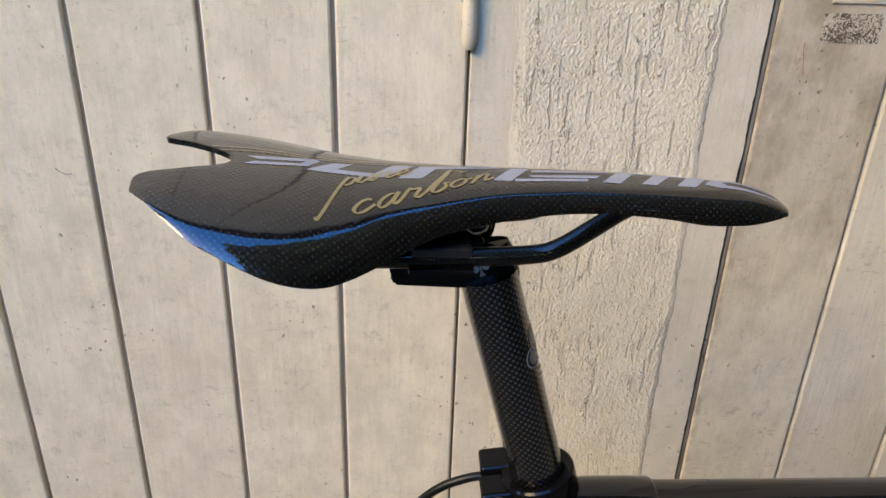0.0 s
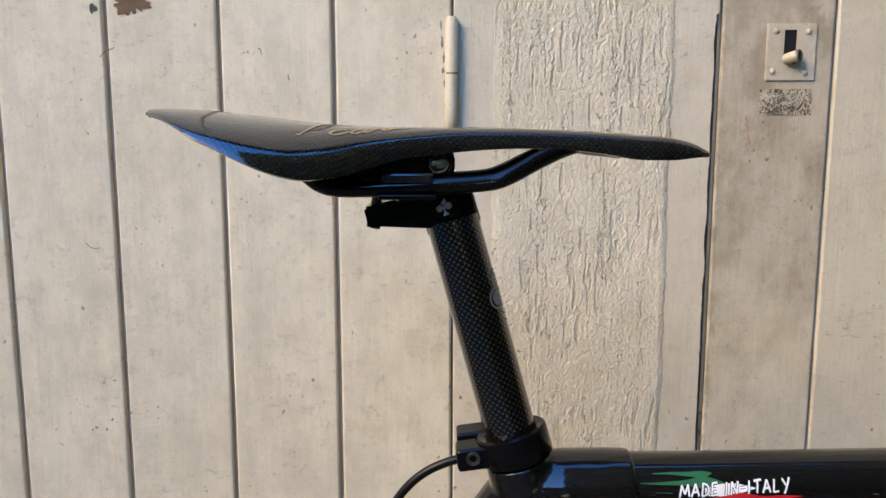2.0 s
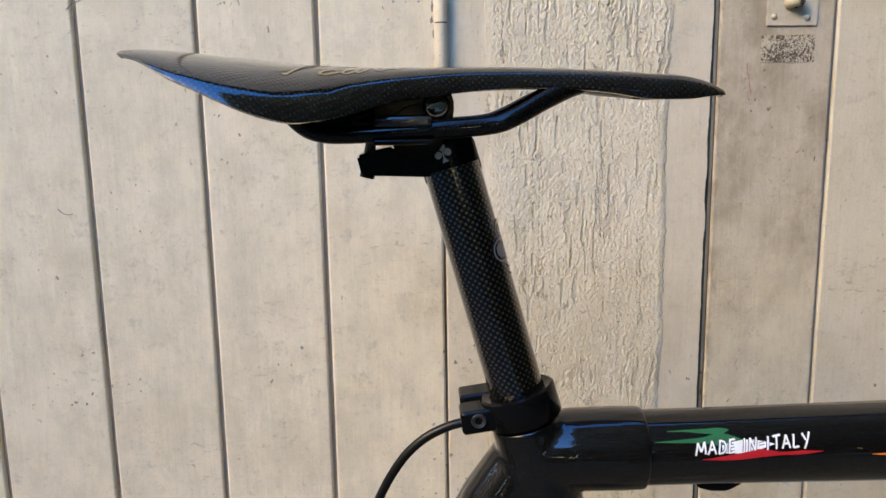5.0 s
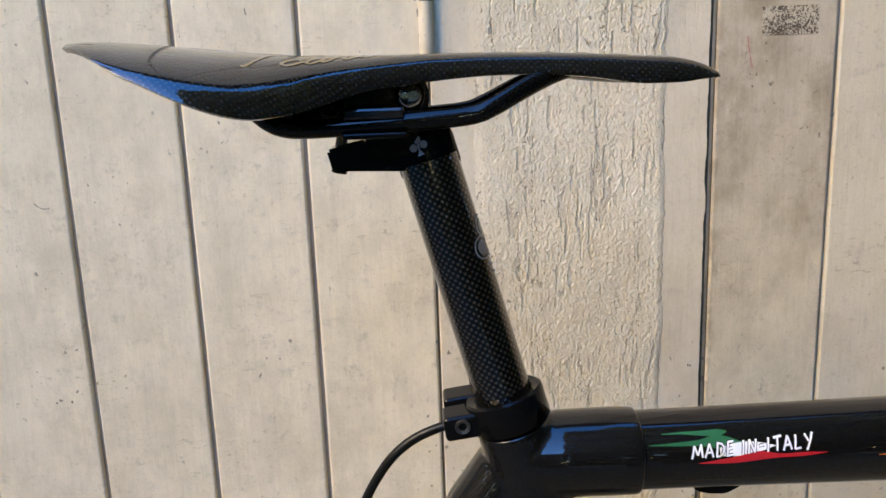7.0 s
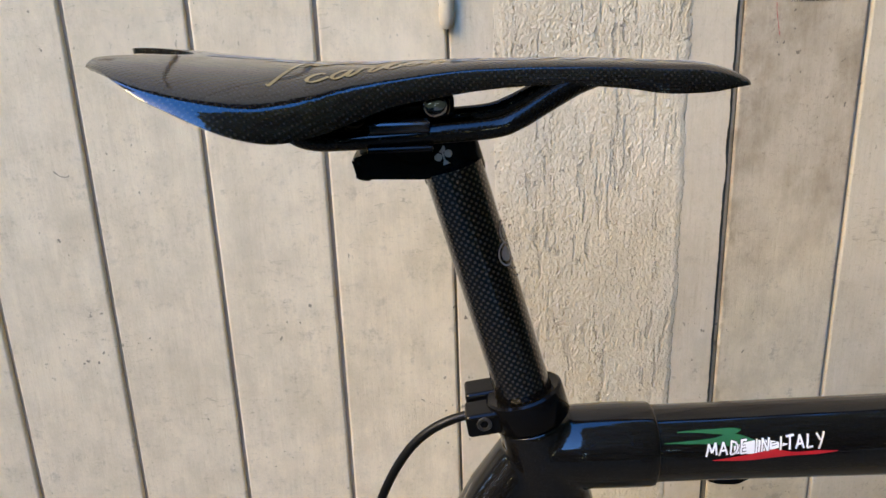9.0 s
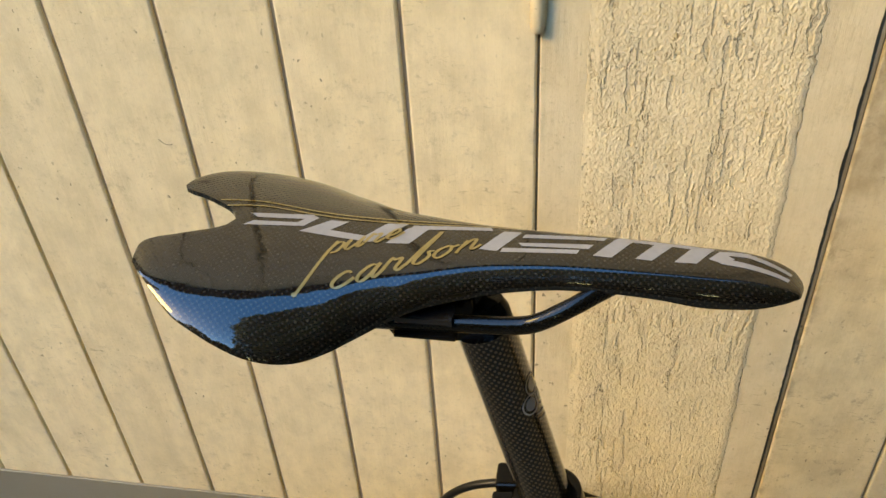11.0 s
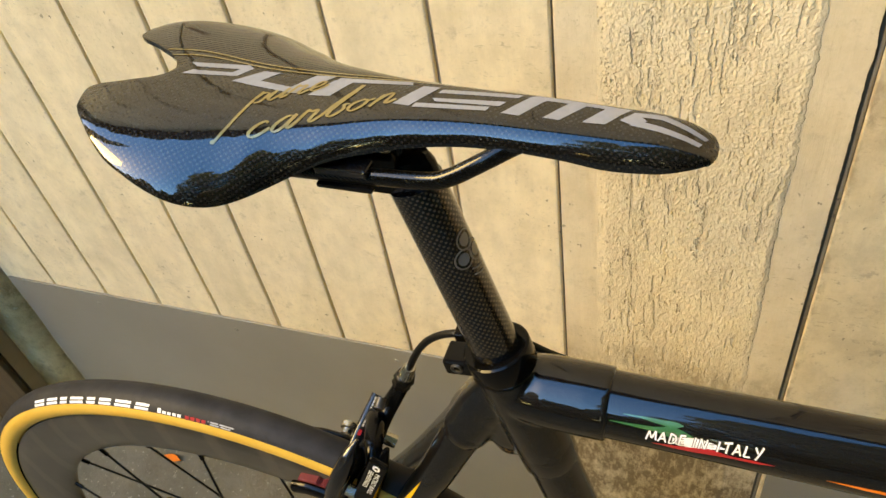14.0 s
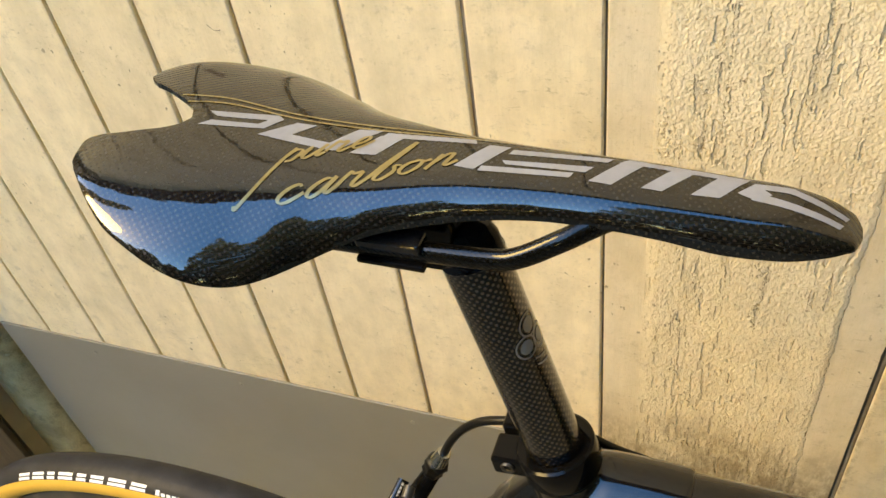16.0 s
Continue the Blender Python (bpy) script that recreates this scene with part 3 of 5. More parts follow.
m_redmark = plain("faded_red_paint", (0.42, 0.10, 0.08), 0.6)
smear("trim_mark", [(0.2742, 0.9560), (0.2750, 0.9490), (0.2775, 0.9370), (0.2785, 0.9325)], 0.0006, m_redmark, "faded red smear of paint on the door board")
m_scratch = plain("old_scratch", (0.20, 0.17, 0.13), 0.7)
smear("trim_mark", [(-0.2535, 0.8540), (-0.2490, 0.8500), (-0.2440, 0.8495), (-0.2425, 0.8505)], 0.0008, m_scratch, "thin dark scratch in the cream paint")
smear("trim_mark", [(-0.2330, 1.0000), (-0.2290, 1.0040), (-0.2245, 1.0060), (-0.2210, 1.0075)], 0.0009, m_scratch, "dark chip across a board joint")
smear("trim_mark", [(-0.0870, 0.9870), (-0.0868, 0.9845), (-0.0862, 0.9825)], 0.0011, m_scratch, "small dark dent in the board paint")
smear("trim_mark", [(-0.1100, 1.0070), (-0.1080, 1.0060), (-0.1070, 1.0020)], 0.0009, m_scratch, "small dark dent in the board paint")
k = Mat("bare_brown_wood", rough=0.8)
m_bare = k.color(k.mix(k.noise(220, 4, 0.6, (0.3, 1, 1)), (0.07, 0.035, 0.015), (0.26, 0.14, 0.065))).bump(k.noise(300, 4, 0.6, (0.3, 1, 1)), 0.5, 0.001).m
def ragged(name, cx, cz, rx, rz, seed, mat, label):
    """A flat patch with a torn, splintery outline where paint is gone."""
    n = 90
    V = []
    for a in np.linspace(0, 2 * math.pi, n, endpoint=False):
        q = Vector((math.cos(a) * 1.3, math.sin(a) * 1.3, seed))
        r = 0.8 + 0.55 * noise.noise(q) + 0.28 * noise.noise(q * 3.1) + 0.20 * noise.noise(q * 8.0)
        V.append((cx + rx * r * math.cos(a), WALL - 0.0004, cz + rz * r * math.sin(a)))
    V.append((cx, WALL - 0.0004, cz))
    ob = part(name, raw(name, V, [(i, n, (i + 1) % n) for i in range(n)], smooth=False), mat)
    return tagged(ob, label, "paint chip", kind="structure")


ragged("trim_chip", -0.2055, 1.0415, 0.0150, 0.0115, 3.7, m_bare, "bare brown wood where the cream paint has chipped")
ragged("trim_chip", -0.2360, 1.0370, 0.0042, 0.0040, 8.2, m_gap, "small dark chip in the cream paint")

for cx, cz, rx, rz, sd in ((0.0335, 1.012, 0.0012, 0.006, 1.1), (0.0350, 1.000, 0.0010, 0.0045, 2.3), (0.0342, 0.990, 0.0013, 0.003, 3.9), (0.0352, 0.9795, 0.0008, 0.004, 4.4), (0.0328, 1.0245, 0.0009, 0.004, 5.8), (0.0360, 0.9635, 0.0007, 0.003, 6.7)):
    ragged("trim_chip", cx, cz, rx, rz, sd, m_scratch, "small dark chip in the paint beside the hinge")

# ---- bicycle ----
BY = 0.3158                                  # middle plane of the frame
bike = root("bicycle", (-0.1717, 0.2989, 0.0), "black lacquered road bicycle with a carbon saddle leaning near the doors", "bicycle")


def on_seat(z, off=0.0):
    """Seat-tube axis at height z; off moves square to it, forwards."""
    return np.array([0.0677 + (0.789 - z) * 0.277 + off * 0.961, BY + 0.0525 * max(z - 0.782, 0), z + off * 0.276])


# saddle shell: half widths, lip heights and crown heights along its length
SY = 0.3225
SX = [-0.1562, -0.1555, -0.1530, -0.1475, -0.1385, -0.130, -0.120, -0.110, -0.100, -0.090, -0.080, -0.070, -0.060, -0.050, -0.040, -0.030, -0.020, -0.010, 0, 0.020, 0.040, 0.060, 0.080, 0.090, 0.099, 0.1075, 0.1140, 0.1174, 0.1189]
SH = [0.0262, 0.0302, 0.0344, 0.0400, 0.0481, 0.0542, 0.0581, 0.0607, 0.0616, 0.0600, 0.0559, 0.0499, 0.0421, 0.0358, 0.0309, 0.0268, 0.0236, 0.0209, 0.0192, 0.0168, 0.0163, 0.0162, 0.0162, 0.0158, 0.0149, 0.0130, 0.0100, 0.0072, 0.0030]
EX = [-0.1562, -0.1475, -0.1385, -0.13, -0.12, -0.11, -0.1, -0.09, -0.08, -0.07, -0.06, -0.05, -0.04, -0.02, 0, 0.02, 0.04, 0.06, 0.08, 0.09, 0.099, 0.1085, 0.1189]
EZ = [0.9526, 0.9516, 0.9478, 0.943, 0.9386, 0.934, 0.9295, 0.9258, 0.9235, 0.9239, 0.9254, 0.9282, 0.9312, 0.9336, 0.9355, 0.9363, 0.9357, 0.9337, 0.9306, 0.9304, 0.9305, 0.9315, 0.932]
TX = [-0.1562, -0.1385, -0.12, -0.10, -0.07, -0.05, 0, 0.05, 0.08, 0.1, 0.109, 0.1155, 0.1189]
TZ = [0.9560, 0.9552, 0.9530, 0.9505, 0.9475, 0.9465, 0.9463, 0.9447, 0.9426, 0.9407, 0.9382, 0.9352, 0.9328]
NX = [-0.1562, -0.1556, -0.1538, -0.1498, -0.1428, -0.130, -0.1245, -0.1220]
NY = [0.0262, 0.0234, 0.0208, 0.0183, 0.0158, 0.0095, 0.0055, 0.0]
def crown(sx):
    """Squareness of the cross-section: soft wings, fuller nose."""
    t = min(max((sx + 0.09) / 0.08, 0.0), 1.0)
    return 2.2 + 1.5 * t * t * (3 - 2 * t)


def rise(q, n):
    """Height across the section from the lip (q = 1) to the middle (q = 0)."""
    e = (1 - 0.985 ** n) ** (1 / n)
    return ((1 - (0.985 * min(q, 1.0)) ** n) ** (1 / n) - e) / (1 - e)


def shell_z(sx, sy):
    h, ze, zt = float(hermite(SX, SH, np.array([sx]))[0]), float(hermite(EX, EZ, np.array([sx]))[0]), float(hermite(TX, TZ, np.array([sx]))[0])
    return ze + (zt - ze) * rise(abs(sy) / h, crown(sx))


def saddle_shell():
    xs = np.concatenate([-0.1562 + 0.0342 * (1 - np.cos(np.linspace(0, math.pi / 2, 26))), np.linspace(-0.122, 0.095, 100)[1:], 0.095 + 0.0239 * np.sin(np.linspace(0, math.pi / 2, 24))[1:]])
    h, ze, zt = hermite(SX, SH, xs), hermite(EX, EZ, xs), hermite(TX, TZ, xs)
    yin = np.where(xs < -0.122, np.interp(xs, NX, NY), 0.0)
    K = 26
    verts, uvs, faces = [], [], []
    for s in (-1, 1):
        base = len(verts)
        for i in range(len(xs)):
            arc, last = 0.0, None
            for j in range(K + 1):
                f = math.sin(math.pi / 2 * j / K) ** 0.9
                y = yin[i] + (h[i] - yin[i]) * f
                q = min(y / h[i], 1.0)
                z = ze[i] + (zt[i] - ze[i]) * rise(q, crown(xs[i]))
                if last is not None:
                    arc += math.hypot(y - last[0], z - last[1])
                else:
                    arc = y
                last = (y, z)
                verts.append((xs[i] + 0.05, SY + 0.024 * xs[i] + s * y, z))
                uvs.append((xs[i], s * arc))
        w = K + 1
        for i in range(len(xs) - 1):
            for j in range(K):
                q = (base + i * w + j, base + (i + 1) * w + j, base + (i + 1) * w + j + 1, base + i * w + j + 1)
                faces.append(q if s > 0 else q[::-1])
    me = raw("saddle", verts, faces, uvs)
    bm = bmesh.new()
    bm.from_mesh(me)
    bmesh.ops.remove_doubles(bm, verts=bm.verts[:], dist=0.00003)
    bm.to_mesh(me)
    bm.free()
    return me


saddle = part("saddle", saddle_shell(), m_shell, bike, "glossy woven carbon saddle shell with a notched tail")
sol = saddle.modifiers.new("thickness", "SOLIDIFY")
sol.thickness, sol.offset = 0.0024, -1
bev = saddle.modifiers.new("rolled_edge", "BEVEL")
bev.width, bev.segments, bev.limit_method, bev.angle_limit = 0.0010, 3, "ANGLE", radians(55)


def lift(sx, sy, up=0.00018):
    """A place just above the shell, in the world."""
    return (sx + 0.05, SY + 0.024 * sx + sy, shell_z(sx, sy) + up)


def patch(quads, n=(18, 8), up=0.00018):
    """Bent bars on the shell; each quad is four corners in millimetres, fore-and-aft and across."""
    verts, faces = [], []
    for q in quads:
        a, b, c, d = [np.array(p, float) / 1000 for p in q]
        base = len(verts)
        for i in range(n[0] + 1):
            for j in range(n[1] + 1):
                u, v = i / n[0], j / n[1]
                p = (a * (1 - u) + b * u) * (1 - v) + (d * (1 - u) + c * u) * v
                verts.append(lift(p[0], p[1], up))
        w = n[1] + 1
        for i in range(n[0]):
            for j in range(n[1]):
                faces.append((base + i * w + j, base + (i + 1) * w + j, base + (i + 1) * w + j + 1, base + i * w + j + 1))
    return raw("patch", verts, faces)


def mark(*quads):
    """Pale slanted bars of the maker's mark, corners in millimetres on the shell."""
    for q in quads:
        part("maker_mark_bar", patch([q]), m_grey_ink, saddle, "pale grey printed bar")


mark([(-117.5, 6.0), (-90.3, 11.4), (-91.8, 7.4), (-113.0, 3.6)], [(-117.5, -3.2), (-91.7, 1.9), (-93.2, 4.2), (-114.0, 0.9)], [(-91.9, 1.9), (-87.2, 9.4), (-90.3, 11.4), (-95.4, 3.9)])
mark([(-92.7, -2.1), (-83.0, -2.4), (-73.3, 9.4), (-81.5, 8.9)], [(-87.0, -2.4), (-60.5, -4.0), (-58.0, -0.3), (-81.5, 1.6)], [(-66.6, -3.8), (-59.6, -3.6), (-46.8, 11.6), (-56.5, 10.8)])
mark([(-54.1, -4.0), (-44.0, -3.2), (-37.5, 8.0), (-46.4, 8.5)], [(-44.6, 10.8), (-10.5, 12.0), (-9.3, 9.2), (-46.0, 7.6)])
mark([(-13.8, -4.6), (-6.1, -5.4), (3.4, 9.2), (-4.5, 9.3)])
mark([(4.6, 7.8), (39.4, 9.8), (37.8, 6.9), (3.6, 4.9)], [(2.3, 1.2), (33.8, 3.4), (31.6, 0.0), (4.0, -0.9)], [(-4.0, -3.0), (28.0, -1.0), (27.0, -3.8), (-4.6, -5.9)])
mark([(33.4, -4.2), (41.1, -4.6), (50.4, 8.5), (42.5, 8.3)], [(50.6, -4.0), (57.4, -4.2), (67.0, 8.2), (59.5, 8.2)], [(66.3, -3.7), (75.3, -3.0), (83.5, 8.5), (74.6, 8.2)], [(44.6, 11.0), (84.0, 9.2), (82.4, 6.6), (41.6, 7.7)])
mark([(80.3, 1.0), (86.5, -1.5), (91.0, 2.4), (85.5, 7.2)], [(84.6, -1.4), (111.5, -5.0), (112.8, -2.6), (86.4, 2.3)], [(85.0, 7.2), (98.0, 8.2), (96.6, 4.8), (87.6, 4.4)], [(97.0, 8.0), (114.6, 1.9), (113.4, -0.2), (95.6, 5.0)])


def stroke(pts, width, up, place, n=26, thin=0.45):
    """A pen stroke as a ribbon; place maps plane points to the surface."""
    p = smooth_path([(a, b, 0.0) for a, b in pts], n)
    verts = []
    for i in range(n):
        t = p[min(i + 1, n - 1)] - p[max(i - 1, 0)]
        t /= max(np.linalg.norm(t), 1e-9)
        nrm = np.array([-t[1], t[0]])
        w = width * (thin + (1 - thin) * abs(t[1]))
        for s in (-1, 0, 1):
            verts.append(place(p[i][0] + nrm[0] * w * s, p[i][1] + nrm[1] * w * s, up))
    faces = []
    for i in range(n - 1):
        for s in (0, 1):
            faces.append((3 * i + s, 3 * i + s + 1, 3 * i + s + 4, 3 * i + s + 3))
    return verts, faces


def lettering(strokes, width, up, place, **kw):
    V, Fc = [], []
    for s in strokes:
        v, f = stroke(s, width, up, place, **kw)
        Fc += [tuple(i + len(V) for i in q) for q in f]
        V += v
    return raw("lettering", V, Fc)


SCRIPT = {
    "c": [[(0.75, 0.8), (0.6, 1.0), (0.3, 0.85), (0.1, 0.4), (0.25, 0.05), (0.55, 0.05), (0.95, 0.4)]],
    "a": [[(0.8, 0.85), (0.5, 1.0), (0.15, 0.6), (0.1, 0.2), (0.3, 0.0), (0.6, 0.3), (0.85, 1.0)], [(0.86, 1.0), (0.7, 0.3), (0.8, 0.02), (1.05, 0.3)]],
    "r": [[(0.05, 0.3), (0.3, 1.1), (0.42, 0.9), (0.72, 0.95), (0.72, 0.7), (0.6, 0.2), (0.75, 0.0), (1.05, 0.3)]],
    "b": [[(0.05, 0.3), (0.7, 2.1), (0.95, 2.75), (0.85, 2.2), (0.35, 0.5), (0.35, 0.1), (0.6, 0.0), (0.9, 0.4), (0.8, 0.85), (1.05, 0.8)]],
    "o": [[(0.6, 0.95), (0.25, 0.8), (0.1, 0.35), (0.35, 0.0), (0.7, 0.3), (0.75, 0.8), (0.55, 0.95), (0.8, 0.75), (1.05, 0.8)]],
    "n": [[(0.05, 0.0), (0.2, 0.5), (0.35, 1.05)], [(0.18, 0.4), (0.5, 0.95), (0.75, 0.9), (0.65, 0.2), (0.75, 0.0), (1.05, 0.25)]],
    "p": [[(0.55, 1.15), (0.35, 0.3), (0.0, -1.6), (-0.3, -2.7), (-0.42, -2.5)], [(0.3, 0.2), (0.6, 0.95), (0.95, 0.75), (0.8, 0.1), (0.5, 0.05)]],
    "u": [[(0.0, 0.3), (0.25, 1.0), (0.15, 0.25), (0.35, 0.0), (0.7, 0.5), (0.88, 1.0)], [(0.88, 1.0), (0.75, 0.2), (0.85, 0.0), (1.05, 0.25)]],
    "e": [[(0.05, 0.3), (0.6, 0.55), (0.65, 0.92), (0.4, 0.95), (0.15, 0.5), (0.3, 0.05), (0.6, 0.05), (1.0, 0.45)]],
}


def script(word, x, y, dx, dy, tall, width):
    """Each letter of a gold script word, as a part of the saddle."""
    for i, ch in enumerate(word):
        strokes = [[(x + (i + u) * dx + 0.12 * tall * v, y + (i + u) * dy + tall * v) for u, v in s] for s in SCRIPT[ch]]
        part("script_letter", lettering(strokes, width, 0.00032, shell_place), m_gold_ink, saddle, "gold script letter")


shell_place = lambda a, b, up: lift(a / 1000, b / 1000, up)
script("pure", -79.5, -16.5, 7.9, 4.6, 7.2, 0.72)
script("carbon", -72.0, -33.0, 9.7, 4.9, 7.4, 0.8)


def shell_line(pts, width):
    return lettering([pts], width, 0.00026, shell_place, n=90, thin=1.0)


part("pinstripe", shell_line([(-133.5, 12.4), (-122, 15.2), (-110, 16.2), (-84, 14.4), (-46, 14.3), (-15, 14.4), (20, 13.7), (58, 12.6)], 0.45), m_gold_ink, saddle)
part("pinstripe", shell_line([(-129, 8.8), (-118, 11.9), (-106, 12.8), (-82, 11.6), (-45, 11.8), (-14, 12.4), (20, 12.3), (58, 11.6)], 0.45), m_gold_ink, saddle)

# rails, run from the tail sockets through the clamp to the nose
for s in (-1, 1):
    y = SY + s * 0.0215
    pts = [(-0.036, SY + s * 0.027, 0.930), (-0.033, y, 0.9235), (-0.024, y, 0.9180), (-0.008, y, 0.9170), (0.03, y, 0.9185), (0.054, y, 0.9200), (0.0645, y + s * -0.0005, 0.9232), (0.078, SY + s * 0.0172, 0.9300), (0.090, SY + s * 0.0115, 0.9350), (0.102, SY + s * 0.0070, 0.9380)]
    part("rail", sweep(smooth_path(pts, 60), [0.0042] * 7 + [0.0034], 0.0035, 18), m_rail, saddle, "oval woven carbon saddle rail")
tailblock = [(-0.040, SY, 0.936), (-0.030, SY, 0.930), (-0.020, SY, 0.9255)]
part("tail_socket", sweep(np.array(tailblock), [0.006, 0.009, 0.006], [0.036, 0.033, 0.03], 20), m_rail, saddle, "black moulded rail socket")
part("nose_socket", sweep(np.array([(0.088, SY, 0.9372), (0.105, SY, 0.9362), (0.122, SY, 0.9342), (0.132, SY, 0.935)]), [0.002, 0.0036, 0.0034, 0.001], [0.0085, 0.0085, 0.007, 0.003], 18), m_rail, saddle)

# seatpost
ax = [on_seat(z) for z in np.linspace(0.765, 0.9, 14)]
PR = 0.0136
post = part("seatpost", sweep(ax, PR, seg=48), m_post, bike, "round woven carbon seatpost")
top = on_seat(0.9)
head = lathe([(0.0001, -0.008), (PR + 0.0001, -0.008), (PR + 0.0006, -0.006), (PR + 0.0006, 0.006), (PR - 0.001, 0.011), (0.0001, 0.012)], Matrix.Translation(on_seat(0.9025)) @ facing((-0.276, 0.048, 0.961)), 40)
head.transform(Matrix.Translation((0, BY + 0.0065, 0)) @ Matrix.Diagonal((1, 0.66, 1, 1)) @ Matrix.Translation((0, -BY - 0.0065, 0)))
part("head_collar", head, m_anod, post, "black anodised collar")


def plate_xz(outline, y0, y1, bevel=0.0008):
    """A flat part with the given side outline, between y0 and y1."""
    bm = bmesh.new()
    vs = [bm.verts.new((x, y0, z)) for x, z in outline]
    f = bm.faces.new(vs)
    r = bmesh.ops.extrude_face_region(bm, geom=[f])
    for v in r["geom"]:
        if isinstance(v, bmesh.types.BMVert):
            v.co.y = y1
    bmesh.ops.recalc_face_normals(bm, faces=bm.faces[:])
    if bevel:
        bmesh.ops.bevel(bm, geom=bm.edges[:], offset=bevel, segments=2, affect="EDGES")
    return bm


HB = BY + 0.0065                             # the post leans a little to the wall
dip = [(0.021 + 0.0129 * math.cos(a), 0.9168 + 0.0129 * math.sin(a)) for a in np.linspace(math.radians(-28), math.radians(-152), 12)]
cradle = [(-0.0055, 0.8972), (0.024, 0.8960), (0.034, 0.8965), (0.040, 0.8995), (0.0395, 0.9138)] + dip + [(0.002, 0.9093), (-0.0078, 0.9065)]
part("cradle", plate_xz(cradle, HB - 0.0094, HB + 0.0094, 0.0012), m_anod, post, "black anodised saddle cradle")
yoke = [(-0.006, 0.9135), (0.032, 0.9150), (0.0362, 0.9195), (0.0382, 0.9250), (0.0382, 0.9320), (0.0358, 0.9365), (0.0310, 0.9385), (0.018, 0.9385), (-0.020, 0.9360), (-0.036, 0.9340), (-0.031, 0.9215), (-0.018, 0.9155)]
part("yoke", plate_xz(yoke, HB - 0.0078, HB + 0.0110, 0.001), m_anod, post, "black clamp body under the shell")
part("yoke_drum", lathe([(0.0001, -0.0102), (0.0125, -0.0102), (0.0131, -0.0094), (0.0131, 0.0094), (0.0125, 0.0102), (0.0001, 0.0102)], Matrix.Translation((0.021, HB, 0.9168)) @ facing((0, 1, 0)), 36), m_anod, post)
for s in (-1, 1):
    part("rail_clamp", box(0.002, 0.0275, SY + s * 0.0215 - 0.005, SY + s * 0.0215 + 0.005, 0.9200, 0.9248, 0.0012), m_gloss, post, "small polished black clamp block over the rail")
    part("rail_saddle", box(0.001, 0.0285, SY + s * 0.0215 - 0.005, SY + s * 0.0215 + 0.005, 0.9120, 0.9146, 0.0008), m_anod, post)
CAP = [(0.0001, 0.0026), (0.0030, 0.0024), (0.0048, 0.0016), (0.0056, 0.0), (0.0058, -0.006)]
for x, z in ((0.0300, 0.9287), (-0.0050, 0.9250)):
    # Rear nut is black: the shadow it sits in is put into its material.
    part("barrel_nut", lathe(CAP, Matrix.Translation((x, HB - 0.0104, z)) @ facing((0, -1, 0)), 28), m_lens if x > 0 else m_anod, post, "dark grey round barrel nut")
    part("nut_rim", lathe([(0.0057, 0.0006), (0.0060, 0.0011), (0.0064, 0.0006), (0.0065, -0.004)], Matrix.Translation((x, HB - 0.0104, z)) @ facing((0, -1, 0)), 32), m_anod, post)
part("clamp_screw", sweep(np.array([(-0.0030, HB, 0.9035), (-0.0015, HB, 0.9100), (0.0, HB, 0.9180)]), 0.0026, seg=14), m_dull, post)
part("screw_head", sweep(np.array([(-0.0036, HB, 0.8955), (-0.0030, HB, 0.8980)]), 0.0036, seg=14), m_anod, post)


def club(cx, cz, s, place, up):
    """Three discs and a stem."""
    V, Fc = [], []
    def disc(x, z, r):
        b = len(V)
        V.append(place(x, z, up))
        for k in range(20):
            V.append(place(x + r * math.cos(k * math.pi / 10), z + r * math.sin(k * math.pi / 10), up))
        for k in range(20):
            Fc.append((b, b + 1 + k, b + 1 + (k + 1) % 20))
    disc(cx, cz + 0.62 * s, 0.40 * s)
    disc(cx - 0.52 * s, cz - 0.12 * s, 0.40 * s)
    disc(cx + 0.52 * s, cz - 0.02 * s, 0.40 * s)
    b = len(V)
    for x, z in ((-0.10, 0.3), (0.10, 0.3), (0.08, -0.5), (0.42, -1.0), (-0.30, -1.05), (-0.08, -0.5)):
        V.append(place(cx + x * s, cz + z * s, up))
    Fc.append((b, b + 1, b + 2, b + 5))
    Fc.append((b + 5, b + 2, b + 3, b + 4))
    return raw("emblem", V, Fc)


part("emblem", club(0.0326, 0.9072, 0.0044, lambda x, z, up: (0.0326 + 0.966 * (x - 0.0326) - 0.259 * (z - 0.9072), HB - 0.0094 - up, 0.9072 + 0.259 * (x - 0.0326) + 0.966 * (z - 0.9072)), 0.0003), m_emblem, post, "small silver three-lobed emblem")


def post_place(a, h, up):
    """A place on the post: arc length a from the side that faces the yard, forwards; height h along it."""
    ang = a / PR
    c = on_seat(h)
    return tuple(c + (PR + up) * (np.array([0.961, 0, 0.276]) * math.sin(ang) + np.array([0, -1, 0]) * math.cos(ang)))


